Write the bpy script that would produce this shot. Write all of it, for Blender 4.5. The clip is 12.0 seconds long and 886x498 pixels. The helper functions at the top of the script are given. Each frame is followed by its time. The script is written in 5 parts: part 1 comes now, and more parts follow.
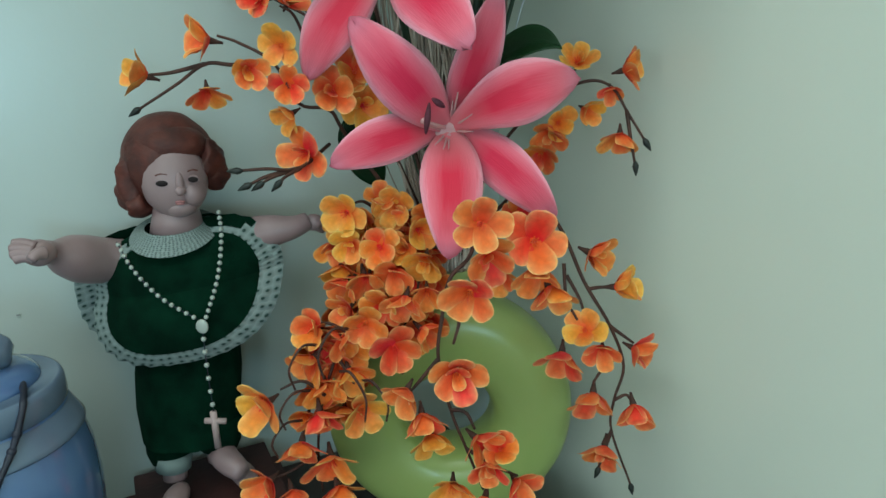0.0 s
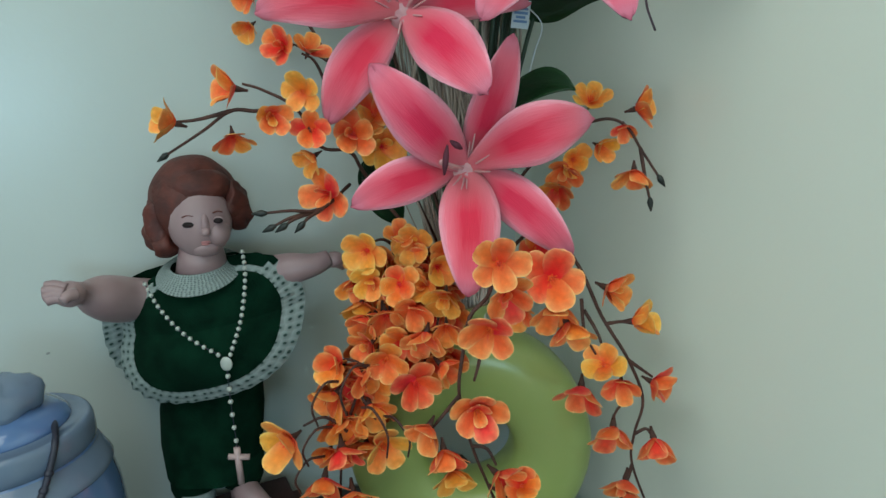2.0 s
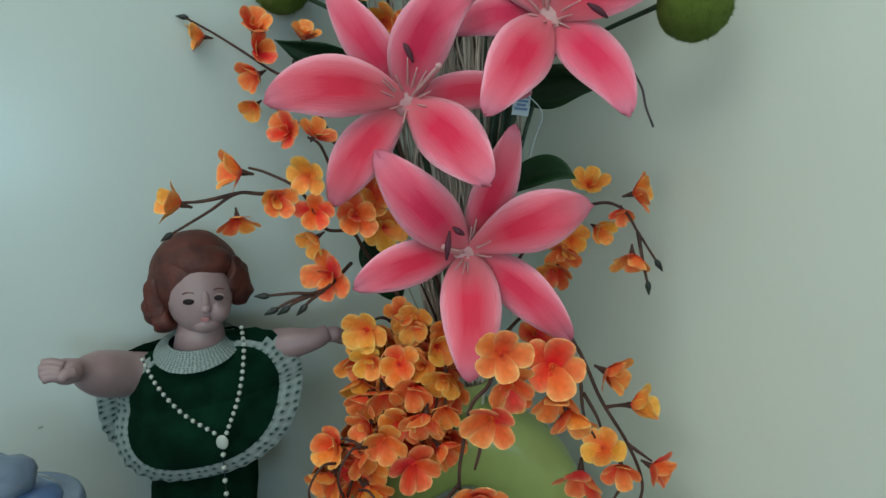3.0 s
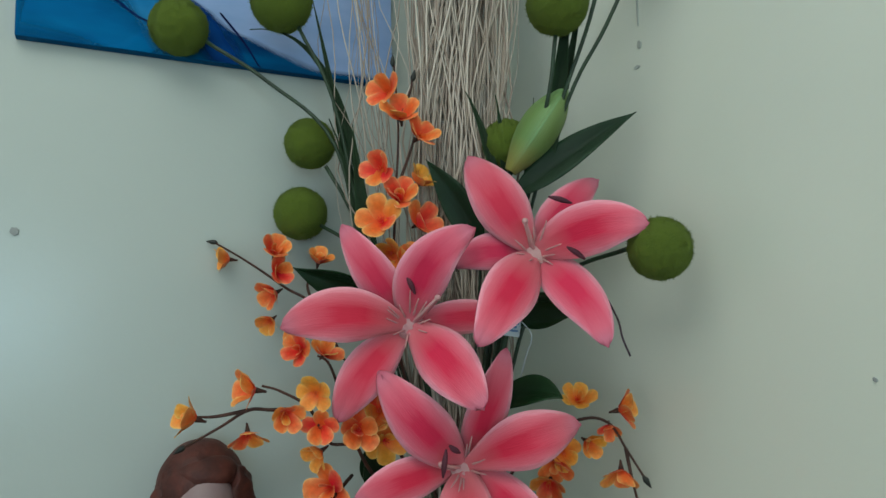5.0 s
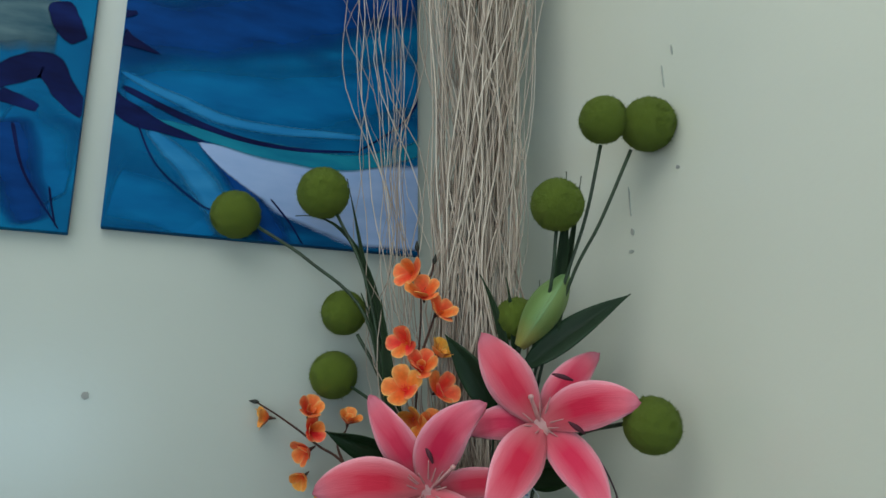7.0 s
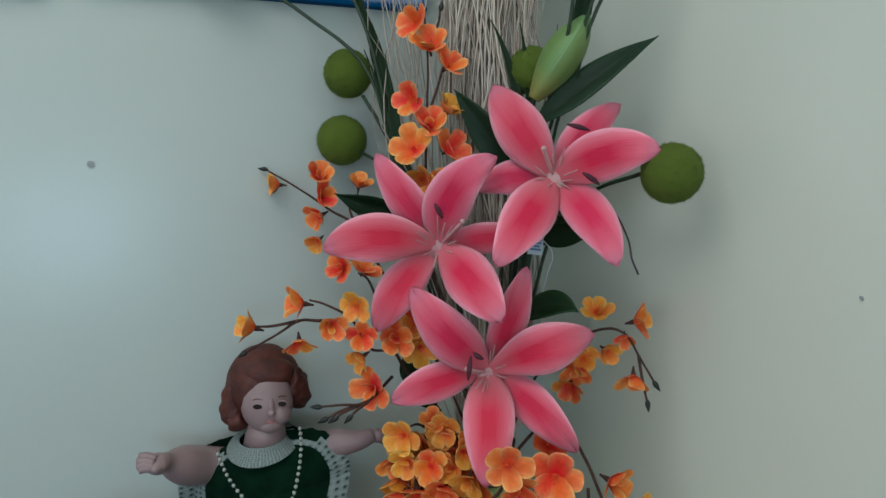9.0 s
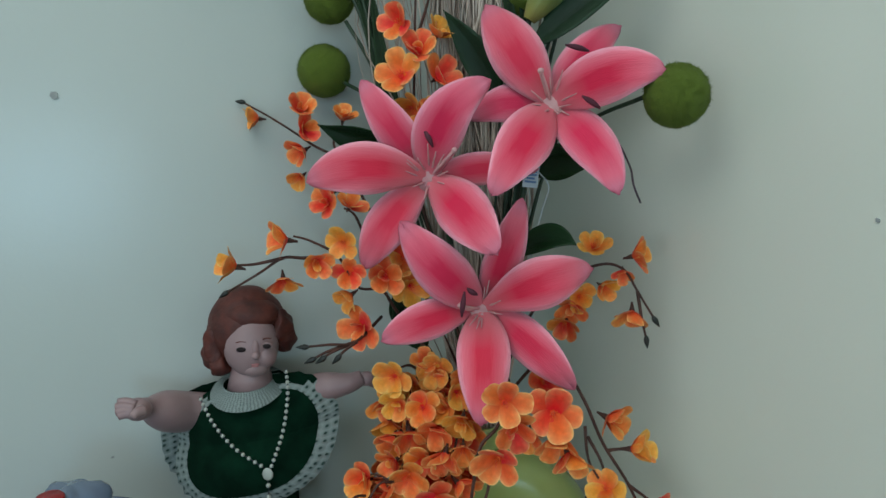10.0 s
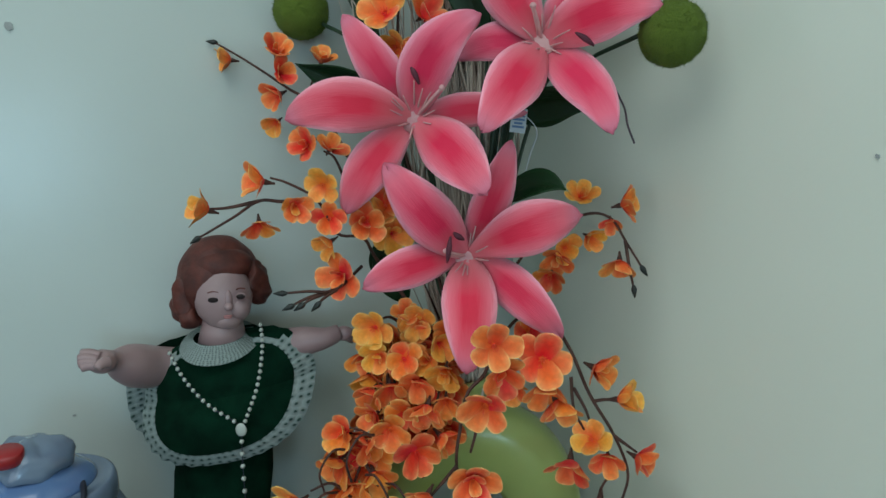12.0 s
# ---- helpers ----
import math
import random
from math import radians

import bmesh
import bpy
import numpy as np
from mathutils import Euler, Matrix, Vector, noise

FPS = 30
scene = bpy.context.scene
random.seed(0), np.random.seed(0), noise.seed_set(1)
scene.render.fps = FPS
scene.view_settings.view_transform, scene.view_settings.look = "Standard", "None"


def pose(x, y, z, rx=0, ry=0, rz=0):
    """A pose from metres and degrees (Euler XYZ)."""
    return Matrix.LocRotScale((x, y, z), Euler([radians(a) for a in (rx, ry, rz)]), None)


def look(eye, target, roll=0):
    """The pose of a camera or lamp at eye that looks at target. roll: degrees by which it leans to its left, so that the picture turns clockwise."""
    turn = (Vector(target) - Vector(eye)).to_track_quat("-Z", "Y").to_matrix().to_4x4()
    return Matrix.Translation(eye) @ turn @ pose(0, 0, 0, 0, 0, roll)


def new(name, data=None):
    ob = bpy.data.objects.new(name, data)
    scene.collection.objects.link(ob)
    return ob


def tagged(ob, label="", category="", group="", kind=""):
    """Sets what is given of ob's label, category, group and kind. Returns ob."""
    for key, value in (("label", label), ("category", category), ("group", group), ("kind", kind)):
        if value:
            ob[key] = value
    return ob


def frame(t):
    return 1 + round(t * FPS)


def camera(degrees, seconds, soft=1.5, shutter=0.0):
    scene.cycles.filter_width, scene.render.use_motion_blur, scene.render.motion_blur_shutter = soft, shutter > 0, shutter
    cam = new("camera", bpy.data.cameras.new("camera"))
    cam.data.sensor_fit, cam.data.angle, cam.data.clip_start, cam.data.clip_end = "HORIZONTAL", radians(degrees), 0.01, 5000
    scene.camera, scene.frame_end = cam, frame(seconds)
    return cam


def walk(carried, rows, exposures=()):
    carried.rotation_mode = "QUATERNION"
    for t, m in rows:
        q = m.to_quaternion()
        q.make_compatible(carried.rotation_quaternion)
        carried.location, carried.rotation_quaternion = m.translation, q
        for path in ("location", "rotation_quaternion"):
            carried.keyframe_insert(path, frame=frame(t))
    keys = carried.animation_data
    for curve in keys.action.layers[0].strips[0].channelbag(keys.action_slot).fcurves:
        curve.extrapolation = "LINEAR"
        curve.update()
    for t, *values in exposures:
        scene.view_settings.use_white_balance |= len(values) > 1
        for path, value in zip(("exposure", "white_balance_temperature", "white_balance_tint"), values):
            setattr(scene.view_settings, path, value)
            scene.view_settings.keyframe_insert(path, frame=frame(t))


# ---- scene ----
cam = camera(67.0, 12.0)
PATH = [
    (0, (-0.368, -0.613, 1.221), (0.492, 1.112, 0.686), -1.7),
    (0.5, (-0.374, -0.613, 1.221), (0.461, 1.122, 0.679), -1.7),
    (1, (-0.376, -0.614, 1.216), (0.455, 1.119, 0.665), -2.6),
    (1.5, (-0.371, -0.617, 1.218), (0.467, 1.123, 0.698), -3.0),
    (2, (-0.374, -0.618, 1.232), (0.459, 1.141, 0.772), -2.7),
    (2.5, (-0.377, -0.613, 1.251), (0.49, 1.144, 0.846), -2.0),
    (2.7, (-0.378, -0.613, 1.255), (0.494, 1.146, 0.873), -1.9),
    (4.3, (-0.389, -0.629, 1.281), (0.504, 1.16, 1.291), -1.2),
    (4.5, (-0.391, -0.633, 1.28), (0.508, 1.153, 1.347), -1.1),
    (5, (-0.396, -0.656, 1.299), (0.495, 1.126, 1.475), -1.3),
    (5.5, (-0.403, -0.678, 1.316), (0.47, 1.093, 1.638), -1.3),
    (6, (-0.412, -0.705, 1.331), (0.445, 1.054, 1.743), -0.9),
    (6.5, (-0.42, -0.73, 1.343), (0.384, 1.031, 1.845), -0.6),
    (6.7, (-0.422, -0.739, 1.346), (0.371, 1.02, 1.876), -0.5),
    (8.3, (-0.389, -0.732, 1.338), (0.334, 1.132, 1.358), -1.8),
    (8.5, (-0.387, -0.724, 1.325), (0.335, 1.141, 1.304), -1.7),
    (9, (-0.387, -0.711, 1.313), (0.327, 1.155, 1.211), -1.9),
    (9.5, (-0.389, -0.699, 1.303), (0.342, 1.154, 1.132), -1.7),
    (10, (-0.384, -0.683, 1.29), (0.368, 1.156, 1.063), -2.3),
    (10.5, (-0.391, -0.681, 1.279), (0.404, 1.138, 1.04), -1.6),
    (11, (-0.393, -0.675, 1.273), (0.42, 1.136, 1.029), -1.4),
    (11.5, (-0.39, -0.67, 1.266), (0.435, 1.132, 0.995), -1.4),
    (12, (-0.393, -0.661, 1.257), (0.451, 1.131, 0.98), -1.4),
]
walk(cam, [(t, look(eye, target, roll)) for t, eye, target, roll in PATH],
     exposures=[(0, 0.27, 6000, -5), (1.5, 0.31, 6100, 2), (2.5, 0.19, 6150, 3), (4.5, -0.04, 6350, 4), (6.5, -0.14, 6500, 9), (8.5, -0.10, 6250, 12), (10, -0.06, 6100, 8), (12, 0.02, 6000, 4)])

# ---- world and lights ----
world = bpy.data.worlds.new("world")
scene.world = world
world.use_nodes = True
world.node_tree.nodes["Background"].inputs[0].default_value = (0.55, 0.7, 0.9, 1)
world.node_tree.nodes["Background"].inputs[1].default_value = 0.6


def area_lamp(name, eye, target, sx, sy, watts, colour):
    data = bpy.data.lights.new(name, "AREA")
    data.shape, data.size, data.size_y, data.energy, data.color = "RECTANGLE", sx, sy, watts, colour
    ob = new(name, data)
    ob.matrix_world = look(eye, target)
    return ob


area_lamp("window_daylight", (-0.95, -3.26, 1.30), (-0.95, 0, 1.30), 0.62, 0.48, 10.0, (0.50, 0.80, 1.0))
# next two are added fill lights that even out the walls and soften shadows
area_lamp("fill_light_south", (-2.25, -3.26, 1.45), (-1.9, 0, 1.40), 1.35, 1.4, 12.5, (0.94, 0.985, 0.96))
area_lamp("fill_light_west", (-3.26, -2.25, 1.20), (0, -1.2, 1.20), 1.7, 2.1, 12.5, (0.94, 0.985, 0.96))
area_lamp("ceiling_lamp", (-1.15, -1.15, 2.56), (-1.15, -1.149, 0), 1.7, 1.7, 19.0, (0.97, 0.985, 0.93))


# ---- geometry helpers ----
def V(p):
    """A place from metres to the right, away from the viewer and up, out of the room's corner."""
    u, d, z = p
    return Vector((0.895 * u + 0.446 * d, -0.446 * u + 0.895 * d, z))


RIGHT, AWAY, UP = V((1, 0, 0)), V((0, 1, 0)), Vector((0, 0, 1))
rnd = random.Random(7)


def mesh_of(name, bm, material, smooth=True):
    me = bpy.data.meshes.new(name)
    for f in bm.faces:
        f.smooth = smooth
    bm.to_mesh(me)
    bm.free()
    for m in material if isinstance(material, (list, tuple)) else [material]:
        me.materials.append(m)
    return me


def adopt(ob, parent):
    ob.parent = parent
    ob.matrix_parent_inverse = Matrix.Translation(-parent.location) if parent.type == "EMPTY" else Matrix()
    return ob


def part(name, bm, material, parent=None, label="", smooth=True):
    ob = new(name, mesh_of(name, bm, material, smooth))
    if parent:
        adopt(ob, parent)
    return tagged(ob, label)


def thing(name, at, label, category, group=""):
    ob = new(name)
    ob.empty_display_size = 0.02
    ob.location = at
    return tagged(ob, label, category, group)


def box(bm, lo, hi, bevel=0.0):
    made = bmesh.ops.create_cube(bm, size=1)["verts"]
    lo, hi = Vector(lo), Vector(hi)
    for v in made:
        v.co = Vector([lo[i] + (v.co[i] + 0.5) * (hi[i] - lo[i]) for i in range(3)])
    if bevel:
        edges = list({e for v in made for e in v.link_edges})
        bmesh.ops.bevel(bm, geom=edges, offset=bevel, segments=2, affect="EDGES", profile=0.6)
    return bm


def sheet(bm, place, nu, nv, slot=0, uv=True):
    """A grid of quads: place(a, b) for a, b in 0..1."""
    layer = bm.loops.layers.uv.verify() if uv else None
    grid = [[bm.verts.new(place(i / nu, j / nv)) for j in range(nv + 1)] for i in range(nu + 1)]
    for i in range(nu):
        for j in range(nv):
            f = bm.faces.new((grid[i][j], grid[i + 1][j], grid[i + 1][j + 1], grid[i][j + 1]))
            f.material_index = slot
            if uv:
                for loop, (a, b) in zip(f.loops, ((i, j), (i + 1, j), (i + 1, j + 1), (i, j + 1))):
                    loop[layer].uv = (a / nu, b / nv)
    return bm


def tube(bm, points, radii, sides=6, slot=0):
    """A round tube along points, with closed ends."""
    points = [Vector(p) for p in points]
    if not isinstance(radii, (list, tuple)):
        radii = [radii] * len(points)
    rings, side = [], None
    for k, p in enumerate(points):
        way = (points[min(k + 1, len(points) - 1)] - points[max(k - 1, 0)]).normalized()
        ref = side or (Vector((0, 0, 1)) if abs(way.z) < 0.9 else Vector((1, 0, 0)))
        side = (ref - way * ref.dot(way)).normalized()
        other = way.cross(side)
        rings.append([bm.verts.new(p + radii[k] * (math.cos(a) * side + math.sin(a) * other))
                      for a in [2 * math.pi * i / sides for i in range(sides)]])
    for a, b in zip(rings, rings[1:]):
        for i in range(sides):
            bm.faces.new((a[i], a[(i + 1) % sides], b[(i + 1) % sides], b[i])).material_index = slot
    bm.faces.new(rings[0][::-1]).material_index = slot
    bm.faces.new(rings[-1]).material_index = slot
    return bm


def spline(points, steps=6):
    """Points of a smooth curve through the given ones."""
    p = [Vector(q) for q in points]
    p = [2 * p[0] - p[1]] + p + [2 * p[-1] - p[-2]]
    out = []
    for a, b, c, d in zip(p, p[1:], p[2:], p[3:]):
        for k in range(steps):
            t = k / steps
            out.append(0.5 * (2 * b + (c - a) * t + (2 * a - 5 * b + 4 * c - d) * t * t + (3 * b - a - 3 * c + d) * t ** 3))
    return out + [p[-2]]


def lathe(bm, centre, profile, sides=48, slot=0):
    rings = [[bm.verts.new(Vector(centre) + Vector((r * math.cos(a), r * math.sin(a), z)))
              for a in [2 * math.pi * i / sides for i in range(sides)]] for r, z in profile]
    for a, b in zip(rings, rings[1:]):
        for i in range(sides):
            bm.faces.new((a[i], a[(i + 1) % sides], b[(i + 1) % sides], b[i])).material_index = slot
    bm.faces.new(rings[0][::-1]).material_index = slot
    bm.faces.new(rings[-1]).material_index = slot
    return bm


def ball(bm, centre, rx, ry=None, rz=None, slot=0, segs=16, turn=None):
    """An ellipsoid with its axes along RIGHT, AWAY and UP."""
    ry, rz = ry or rx, rz or rx
    made = bmesh.ops.create_uvsphere(bm, u_segments=segs, v_segments=max(6, segs * 2 // 3), radius=1)["verts"]
    for v in made:
        c = v.co.copy()
        q = Vector((c.x * rx, c.y * ry, c.z * rz))
        if turn:
            q = turn @ q
        v.co = Vector(centre) + RIGHT * q.x + AWAY * q.y + UP * q.z
    for f in {f for v in made for f in v.link_faces}:
        f.material_index = slot
    return made


# ---- materials ----
def material(name, rough=0.5, metal=0.0, coat=0.0, sheen=0.0):
    m = bpy.data.materials.new(name)
    m.use_nodes = True
    b = m.node_tree.nodes["Principled BSDF"]
    b.inputs["Roughness"].default_value, b.inputs["Metallic"].default_value = rough, metal
    b.inputs["Coat Weight"].default_value, b.inputs["Sheen Weight"].default_value = coat, sheen
    return m, m.node_tree.nodes, m.node_tree.links, b


def ramp(nodes, stops):
    r = nodes.new("ShaderNodeValToRGB")
    while len(r.color_ramp.elements) < len(stops):
        r.color_ramp.elements.new(0.5)
    for e, (at, c) in zip(r.color_ramp.elements, stops):
        e.position, e.color = at, (*c, 1)
    return r


def noise_tex(nodes, links, scale, detail=4, coords="Object", stretch=None):
    tc, n = nodes.new("ShaderNodeTexCoord"), nodes.new("ShaderNodeTexNoise")
    n.inputs["Scale"].default_value, n.inputs["Detail"].default_value = scale, detail
    if stretch:
        mp = nodes.new("ShaderNodeMapping")
        mp.inputs["Scale"].default_value = stretch
        links.new(tc.outputs[coords], mp.inputs[0])
        links.new(mp.outputs[0], n.inputs["Vector"])
    else:
        links.new(tc.outputs[coords], n.inputs["Vector"])
    return n


def bump(nodes, links, b, src, strength, distance):
    n = nodes.new("ShaderNodeBump")
    n.inputs["Strength"].default_value, n.inputs["Distance"].default_value = strength, distance
    links.new(src, n.inputs["Height"])
    links.new(n.outputs[0], b.inputs["Normal"])


def grained(name, stops, scale, rough, relief=0.15, depth=0.001, coords="Object", fine=None, **kw):
    """Colour that wanders between the stops with noise, with fine relief."""
    m, nodes, links, b = material(name, rough, **kw)
    n = noise_tex(nodes, links, scale, 5, coords)
    r = ramp(nodes, stops)
    links.new(n.outputs["Fac"], r.inputs[0])
    links.new(r.outputs[0], b.inputs["Base Color"])
    f = noise_tex(nodes, links, fine or scale * 9, 3, coords)
    bump(nodes, links, b, f.outputs["Fac"], relief, depth)
    return m


def mixer(nodes, links, fac, a, b, mode="MIX"):
    mx = nodes.new("ShaderNodeMix")
    mx.data_type, mx.blend_type = "RGBA", mode
    for socket, value in ((mx.inputs[0], fac), (mx.inputs[6], a), (mx.inputs[7], b)):
        if hasattr(value, "links") or hasattr(value, "is_linked"):
            links.new(value, socket)
        elif isinstance(value, (tuple, list)):
            socket.default_value = (*value, 1)
        else:
            socket.default_value = value
    return mx.outputs[2]


def sums(nodes, links, op, a, b=0.0):
    n = nodes.new("ShaderNodeMath")
    n.operation = op
    for socket, value in zip(n.inputs, (a, b)):
        if isinstance(value, (int, float)):
            socket.default_value = value
        else:
            links.new(value, socket)
    return n.outputs[0]


def petal_material(name, heart, body, rim, vein=0.2, rough=0.55, rim_at=0.8, sheen=0.05, tip=None, spread=0.03, reach=0.34):
    """Petal colour: heart at the base, body, and a paler rim; grain along the petal."""
    m, nodes, links, b = material(name, rough, sheen=sheen)
    b.inputs["Specular IOR Level"].default_value = 0.28
    uv = nodes.new("ShaderNodeUVMap")
    sep = nodes.new("ShaderNodeSeparateXYZ")
    links.new(uv.outputs[0], sep.inputs[0])
    across = sums(nodes, links, "ABSOLUTE", sums(nodes, links, "MULTIPLY_ADD", sep.outputs[1], 2.0))
    across.node.inputs[0].links[0].from_node.inputs[2].default_value = -1.0
    along = sep.outputs[0]
    grain = noise_tex(nodes, links, 40, 3, "UV", (0.18, 1.0, 1.0))
    soft = noise_tex(nodes, links, 5, 3, "Object")
    far = sums(nodes, links, "MAXIMUM", across, sums(nodes, links, "POWER", along, 2.2))
    far = sums(nodes, links, "ADD", far, sums(nodes, links, "MULTIPLY", sums(nodes, links, "SUBTRACT", grain.outputs["Fac"], 0.5), 0.22))
    r = ramp(nodes, [(0.25, body), (rim_at * 0.9, tuple(0.66 * x + 0.34 * y for x, y in zip(body, rim))), (rim_at + 0.17, rim)])
    links.new(far, r.inputs[0])
    base = ramp(nodes, [(0.02, (1, 1, 1)), (reach, (0, 0, 0))])
    links.new(along, base.inputs[0])
    col = mixer(nodes, links, base.outputs[0], r.outputs[0], heart)
    if tip:
        last = ramp(nodes, [(0.86, (0, 0, 0)), (1.0, (1, 1, 1))])
        links.new(sums(nodes, links, "ADD", along, sums(nodes, links, "MULTIPLY", grain.outputs["Fac"], 0.06)), last.inputs[0])
        col = mixer(nodes, links, last.outputs[0], col, tip)
    info = nodes.new("ShaderNodeObjectInfo")
    hs = nodes.new("ShaderNodeHueSaturation")
    links.new(sums(nodes, links, "MULTIPLY_ADD", info.outputs["Random"], spread), hs.inputs["Hue"])
    hs.inputs["Hue"].links[0].from_node.inputs[2].default_value = 0.5 - spread / 2
    val = sums(nodes, links, "MULTIPLY_ADD", soft.outputs["Fac"], 0.5)
    val.node.inputs[2].default_value = 0.75
    links.new(val, hs.inputs["Value"])
    links.new(col, hs.inputs["Color"])
    links.new(hs.outputs[0], b.inputs["Base Color"])
    bump(nodes, links, b, grain.outputs["Fac"], vein, 0.002)
    return m


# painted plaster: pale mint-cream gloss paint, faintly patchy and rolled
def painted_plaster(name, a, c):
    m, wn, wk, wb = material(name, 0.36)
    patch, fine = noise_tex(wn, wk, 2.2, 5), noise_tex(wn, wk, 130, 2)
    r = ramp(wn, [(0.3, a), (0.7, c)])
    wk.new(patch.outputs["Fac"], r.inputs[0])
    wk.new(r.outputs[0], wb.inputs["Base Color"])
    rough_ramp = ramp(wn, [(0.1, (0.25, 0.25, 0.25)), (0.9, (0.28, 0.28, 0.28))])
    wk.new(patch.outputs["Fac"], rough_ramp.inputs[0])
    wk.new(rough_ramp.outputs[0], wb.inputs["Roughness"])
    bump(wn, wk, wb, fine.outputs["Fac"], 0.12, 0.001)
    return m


# one paint: darkened here, lightened and warmed for the east wall's stronger light
wall_paint_dim = painted_plaster("wall_paint_dim", (0.465, 0.515, 0.485), (0.52, 0.565, 0.53))
wall_paint_lit = painted_plaster("wall_paint_lit", (0.68, 0.715, 0.62), (0.74, 0.77, 0.675))

ceiling_paint = grained("ceiling_paint", [(0.3, (0.72, 0.74, 0.7)), (0.7, (0.78, 0.79, 0.76))], 3, 0.8)
floor_tile = grained("floor_tile", [(0.3, (0.36, 0.33, 0.28)), (0.7, (0.46, 0.43, 0.38))], 4, 0.35)
dark_wood = grained("dark_wood", [(0.3, (0.012, 0.009, 0.008)), (0.7, (0.028, 0.018, 0.014))], 18, 0.4)
maroon_wood = grained("maroon_wood", [(0.3, (0.030, 0.010, 0.010)), (0.7, (0.065, 0.022, 0.020))], 30, 0.55, 0.3)
window_frame_paint = grained("window_frame_paint", [(0.3, (0.7, 0.7, 0.68)), (0.7, (0.78, 0.78, 0.76))], 6, 0.5)
velvet = grained("green_velvet", [(0.3, (0.0010, 0.010, 0.005)), (0.7, (0.003, 0.022, 0.011))], 60, 0.95, 0.4, 0.001)
velvet.node_tree.nodes["Principled BSDF"].inputs["Specular IOR Level"].default_value = 0.08
skin_paint = grained("skin_paint", [(0.3, (0.25, 0.165, 0.170)), (0.7, (0.32, 0.22, 0.22))], 25, 0.42, 0.1)
hair_paint = grained("hair_paint", [(0.35, (0.046, 0.008, 0.005)), (0.65, (0.105, 0.021, 0.012))], 70, 0.62, 0.5, 0.002, fine=160)
eye_paint = grained("eye_paint", [(0.3, (0.01, 0.008, 0.008)), (0.7, (0.03, 0.02, 0.02))], 60, 0.6)
eye_paint.node_tree.nodes["Principled BSDF"].inputs["Specular IOR Level"].default_value = 0.15
lip_paint = grained("lip_paint", [(0.3, (0.32, 0.13, 0.13)), (0.7, (0.38, 0.16, 0.16))], 60, 0.5)

lace, ln, lk, lb = material("lace", 0.9)
vor = ln.new("ShaderNodeTexVoronoi")
uvn = ln.new("ShaderNodeUVMap")
mp = ln.new("ShaderNodeMapping")
mp.inputs["Scale"].default_value = (62, 10.5, 1)
lk.new(uvn.outputs[0], mp.inputs[0])
lk.new(mp.outputs[0], vor.inputs["Vector"])
vor.inputs["Scale"].default_value = 1.0
vor.inputs["Randomness"].default_value = 0.3
vor.voronoi_dimensions = "2D"
r = ramp(ln, [(0.14, (0.02, 0.05, 0.04)), (0.24, (0.19, 0.235, 0.225)), (0.6, (0.27, 0.32, 0.305))])
lk.new(vor.outputs["Distance"], r.inputs[0])
lk.new(r.outputs[0], lb.inputs["Base Color"])
bump(ln, lk, lb, vor.outputs["Distance"], 0.7, 0.002)

bead_pearl = grained("bead_pearl", [(0.3, (0.36, 0.39, 0.35)), (0.7, (0.45, 0.47, 0.42))], 40, 0.3)
cross_plastic = grained("cross_plastic", [(0.3, (0.42, 0.30, 0.29)), (0.7, (0.52, 0.38, 0.36))], 40, 0.4)
ceramic = grained("green_ceramic", [(0.3, (0.25, 0.33, 0.085)), (0.7, (0.33, 0.39, 0.125))], 7, 0.30, 0.04, coat=0.08)
jar_blue = grained("jar_blue", [(0.3, (0.085, 0.15, 0.31)), (0.7, (0.12, 0.20, 0.39))], 9, 0.16, 0.06, coat=0.6)
jar_grey = grained("jar_grey", [(0.3, (0.105, 0.145, 0.215)), (0.7, (0.145, 0.19, 0.27))], 14, 0.26, 0.12, coat=0.3)
cord_black = grained("cord_black", [(0.3, (0.008, 0.010, 0.02)), (0.7, (0.02, 0.022, 0.04))], 50, 0.5)
red_plastic = grained("red_plastic", [(0.3, (0.22, 0.010, 0.012)), (0.7, (0.30, 0.016, 0.018))], 20, 0.3, 0.05)
twig_brown = grained("twig_brown", [(0.3, (0.035, 0.014, 0.010)), (0.7, (0.085, 0.032, 0.020))], 90, 0.7, 0.4)
bud_dark = grained("bud_dark", [(0.3, (0.006, 0.009, 0.007)), (0.7, (0.016, 0.02, 0.016))], 90, 0.5)
stem_green = grained("stem_green", [(0.3, (0.008, 0.022, 0.010)), (0.7, (0.02, 0.05, 0.02))], 60, 0.5)
stick_white, sn, sk, sb = material("stick_white", 0.7)
each = sn.new("ShaderNodeObjectInfo")
r = ramp(sn, [(0.0, (0.28, 0.21, 0.17)), (0.4, (0.50, 0.42, 0.35)), (1.0, (0.76, 0.68, 0.59))])
sk.new(each.outputs["Random"], r.inputs[0])
speck = noise_tex(sn, sk, 60, 4)
sk.new(mixer(sn, sk, sums(sn, sk, "MULTIPLY", speck.outputs["Fac"], 0.35), r.outputs[0], (0.30, 0.25, 0.21)), sb.inputs["Base Color"])
bump(sn, sk, sb, speck.outputs["Fac"], 0.3, 0.001)
moss = grained("moss_green", [(0.3, (0.095, 0.155, 0.010)), (0.7, (0.19, 0.27, 0.026))], 45, 0.95, 0.8, 0.002, fine=300)
wire_dark = grained("wire_dark", [(0.3, (0.02, 0.012, 0.02)), (0.7, (0.05, 0.02, 0.035))], 60, 0.5)
anther_dark = grained("anther_dark", [(0.3, (0.05, 0.008, 0.02)), (0.7, (0.10, 0.02, 0.035))], 90, 0.8)
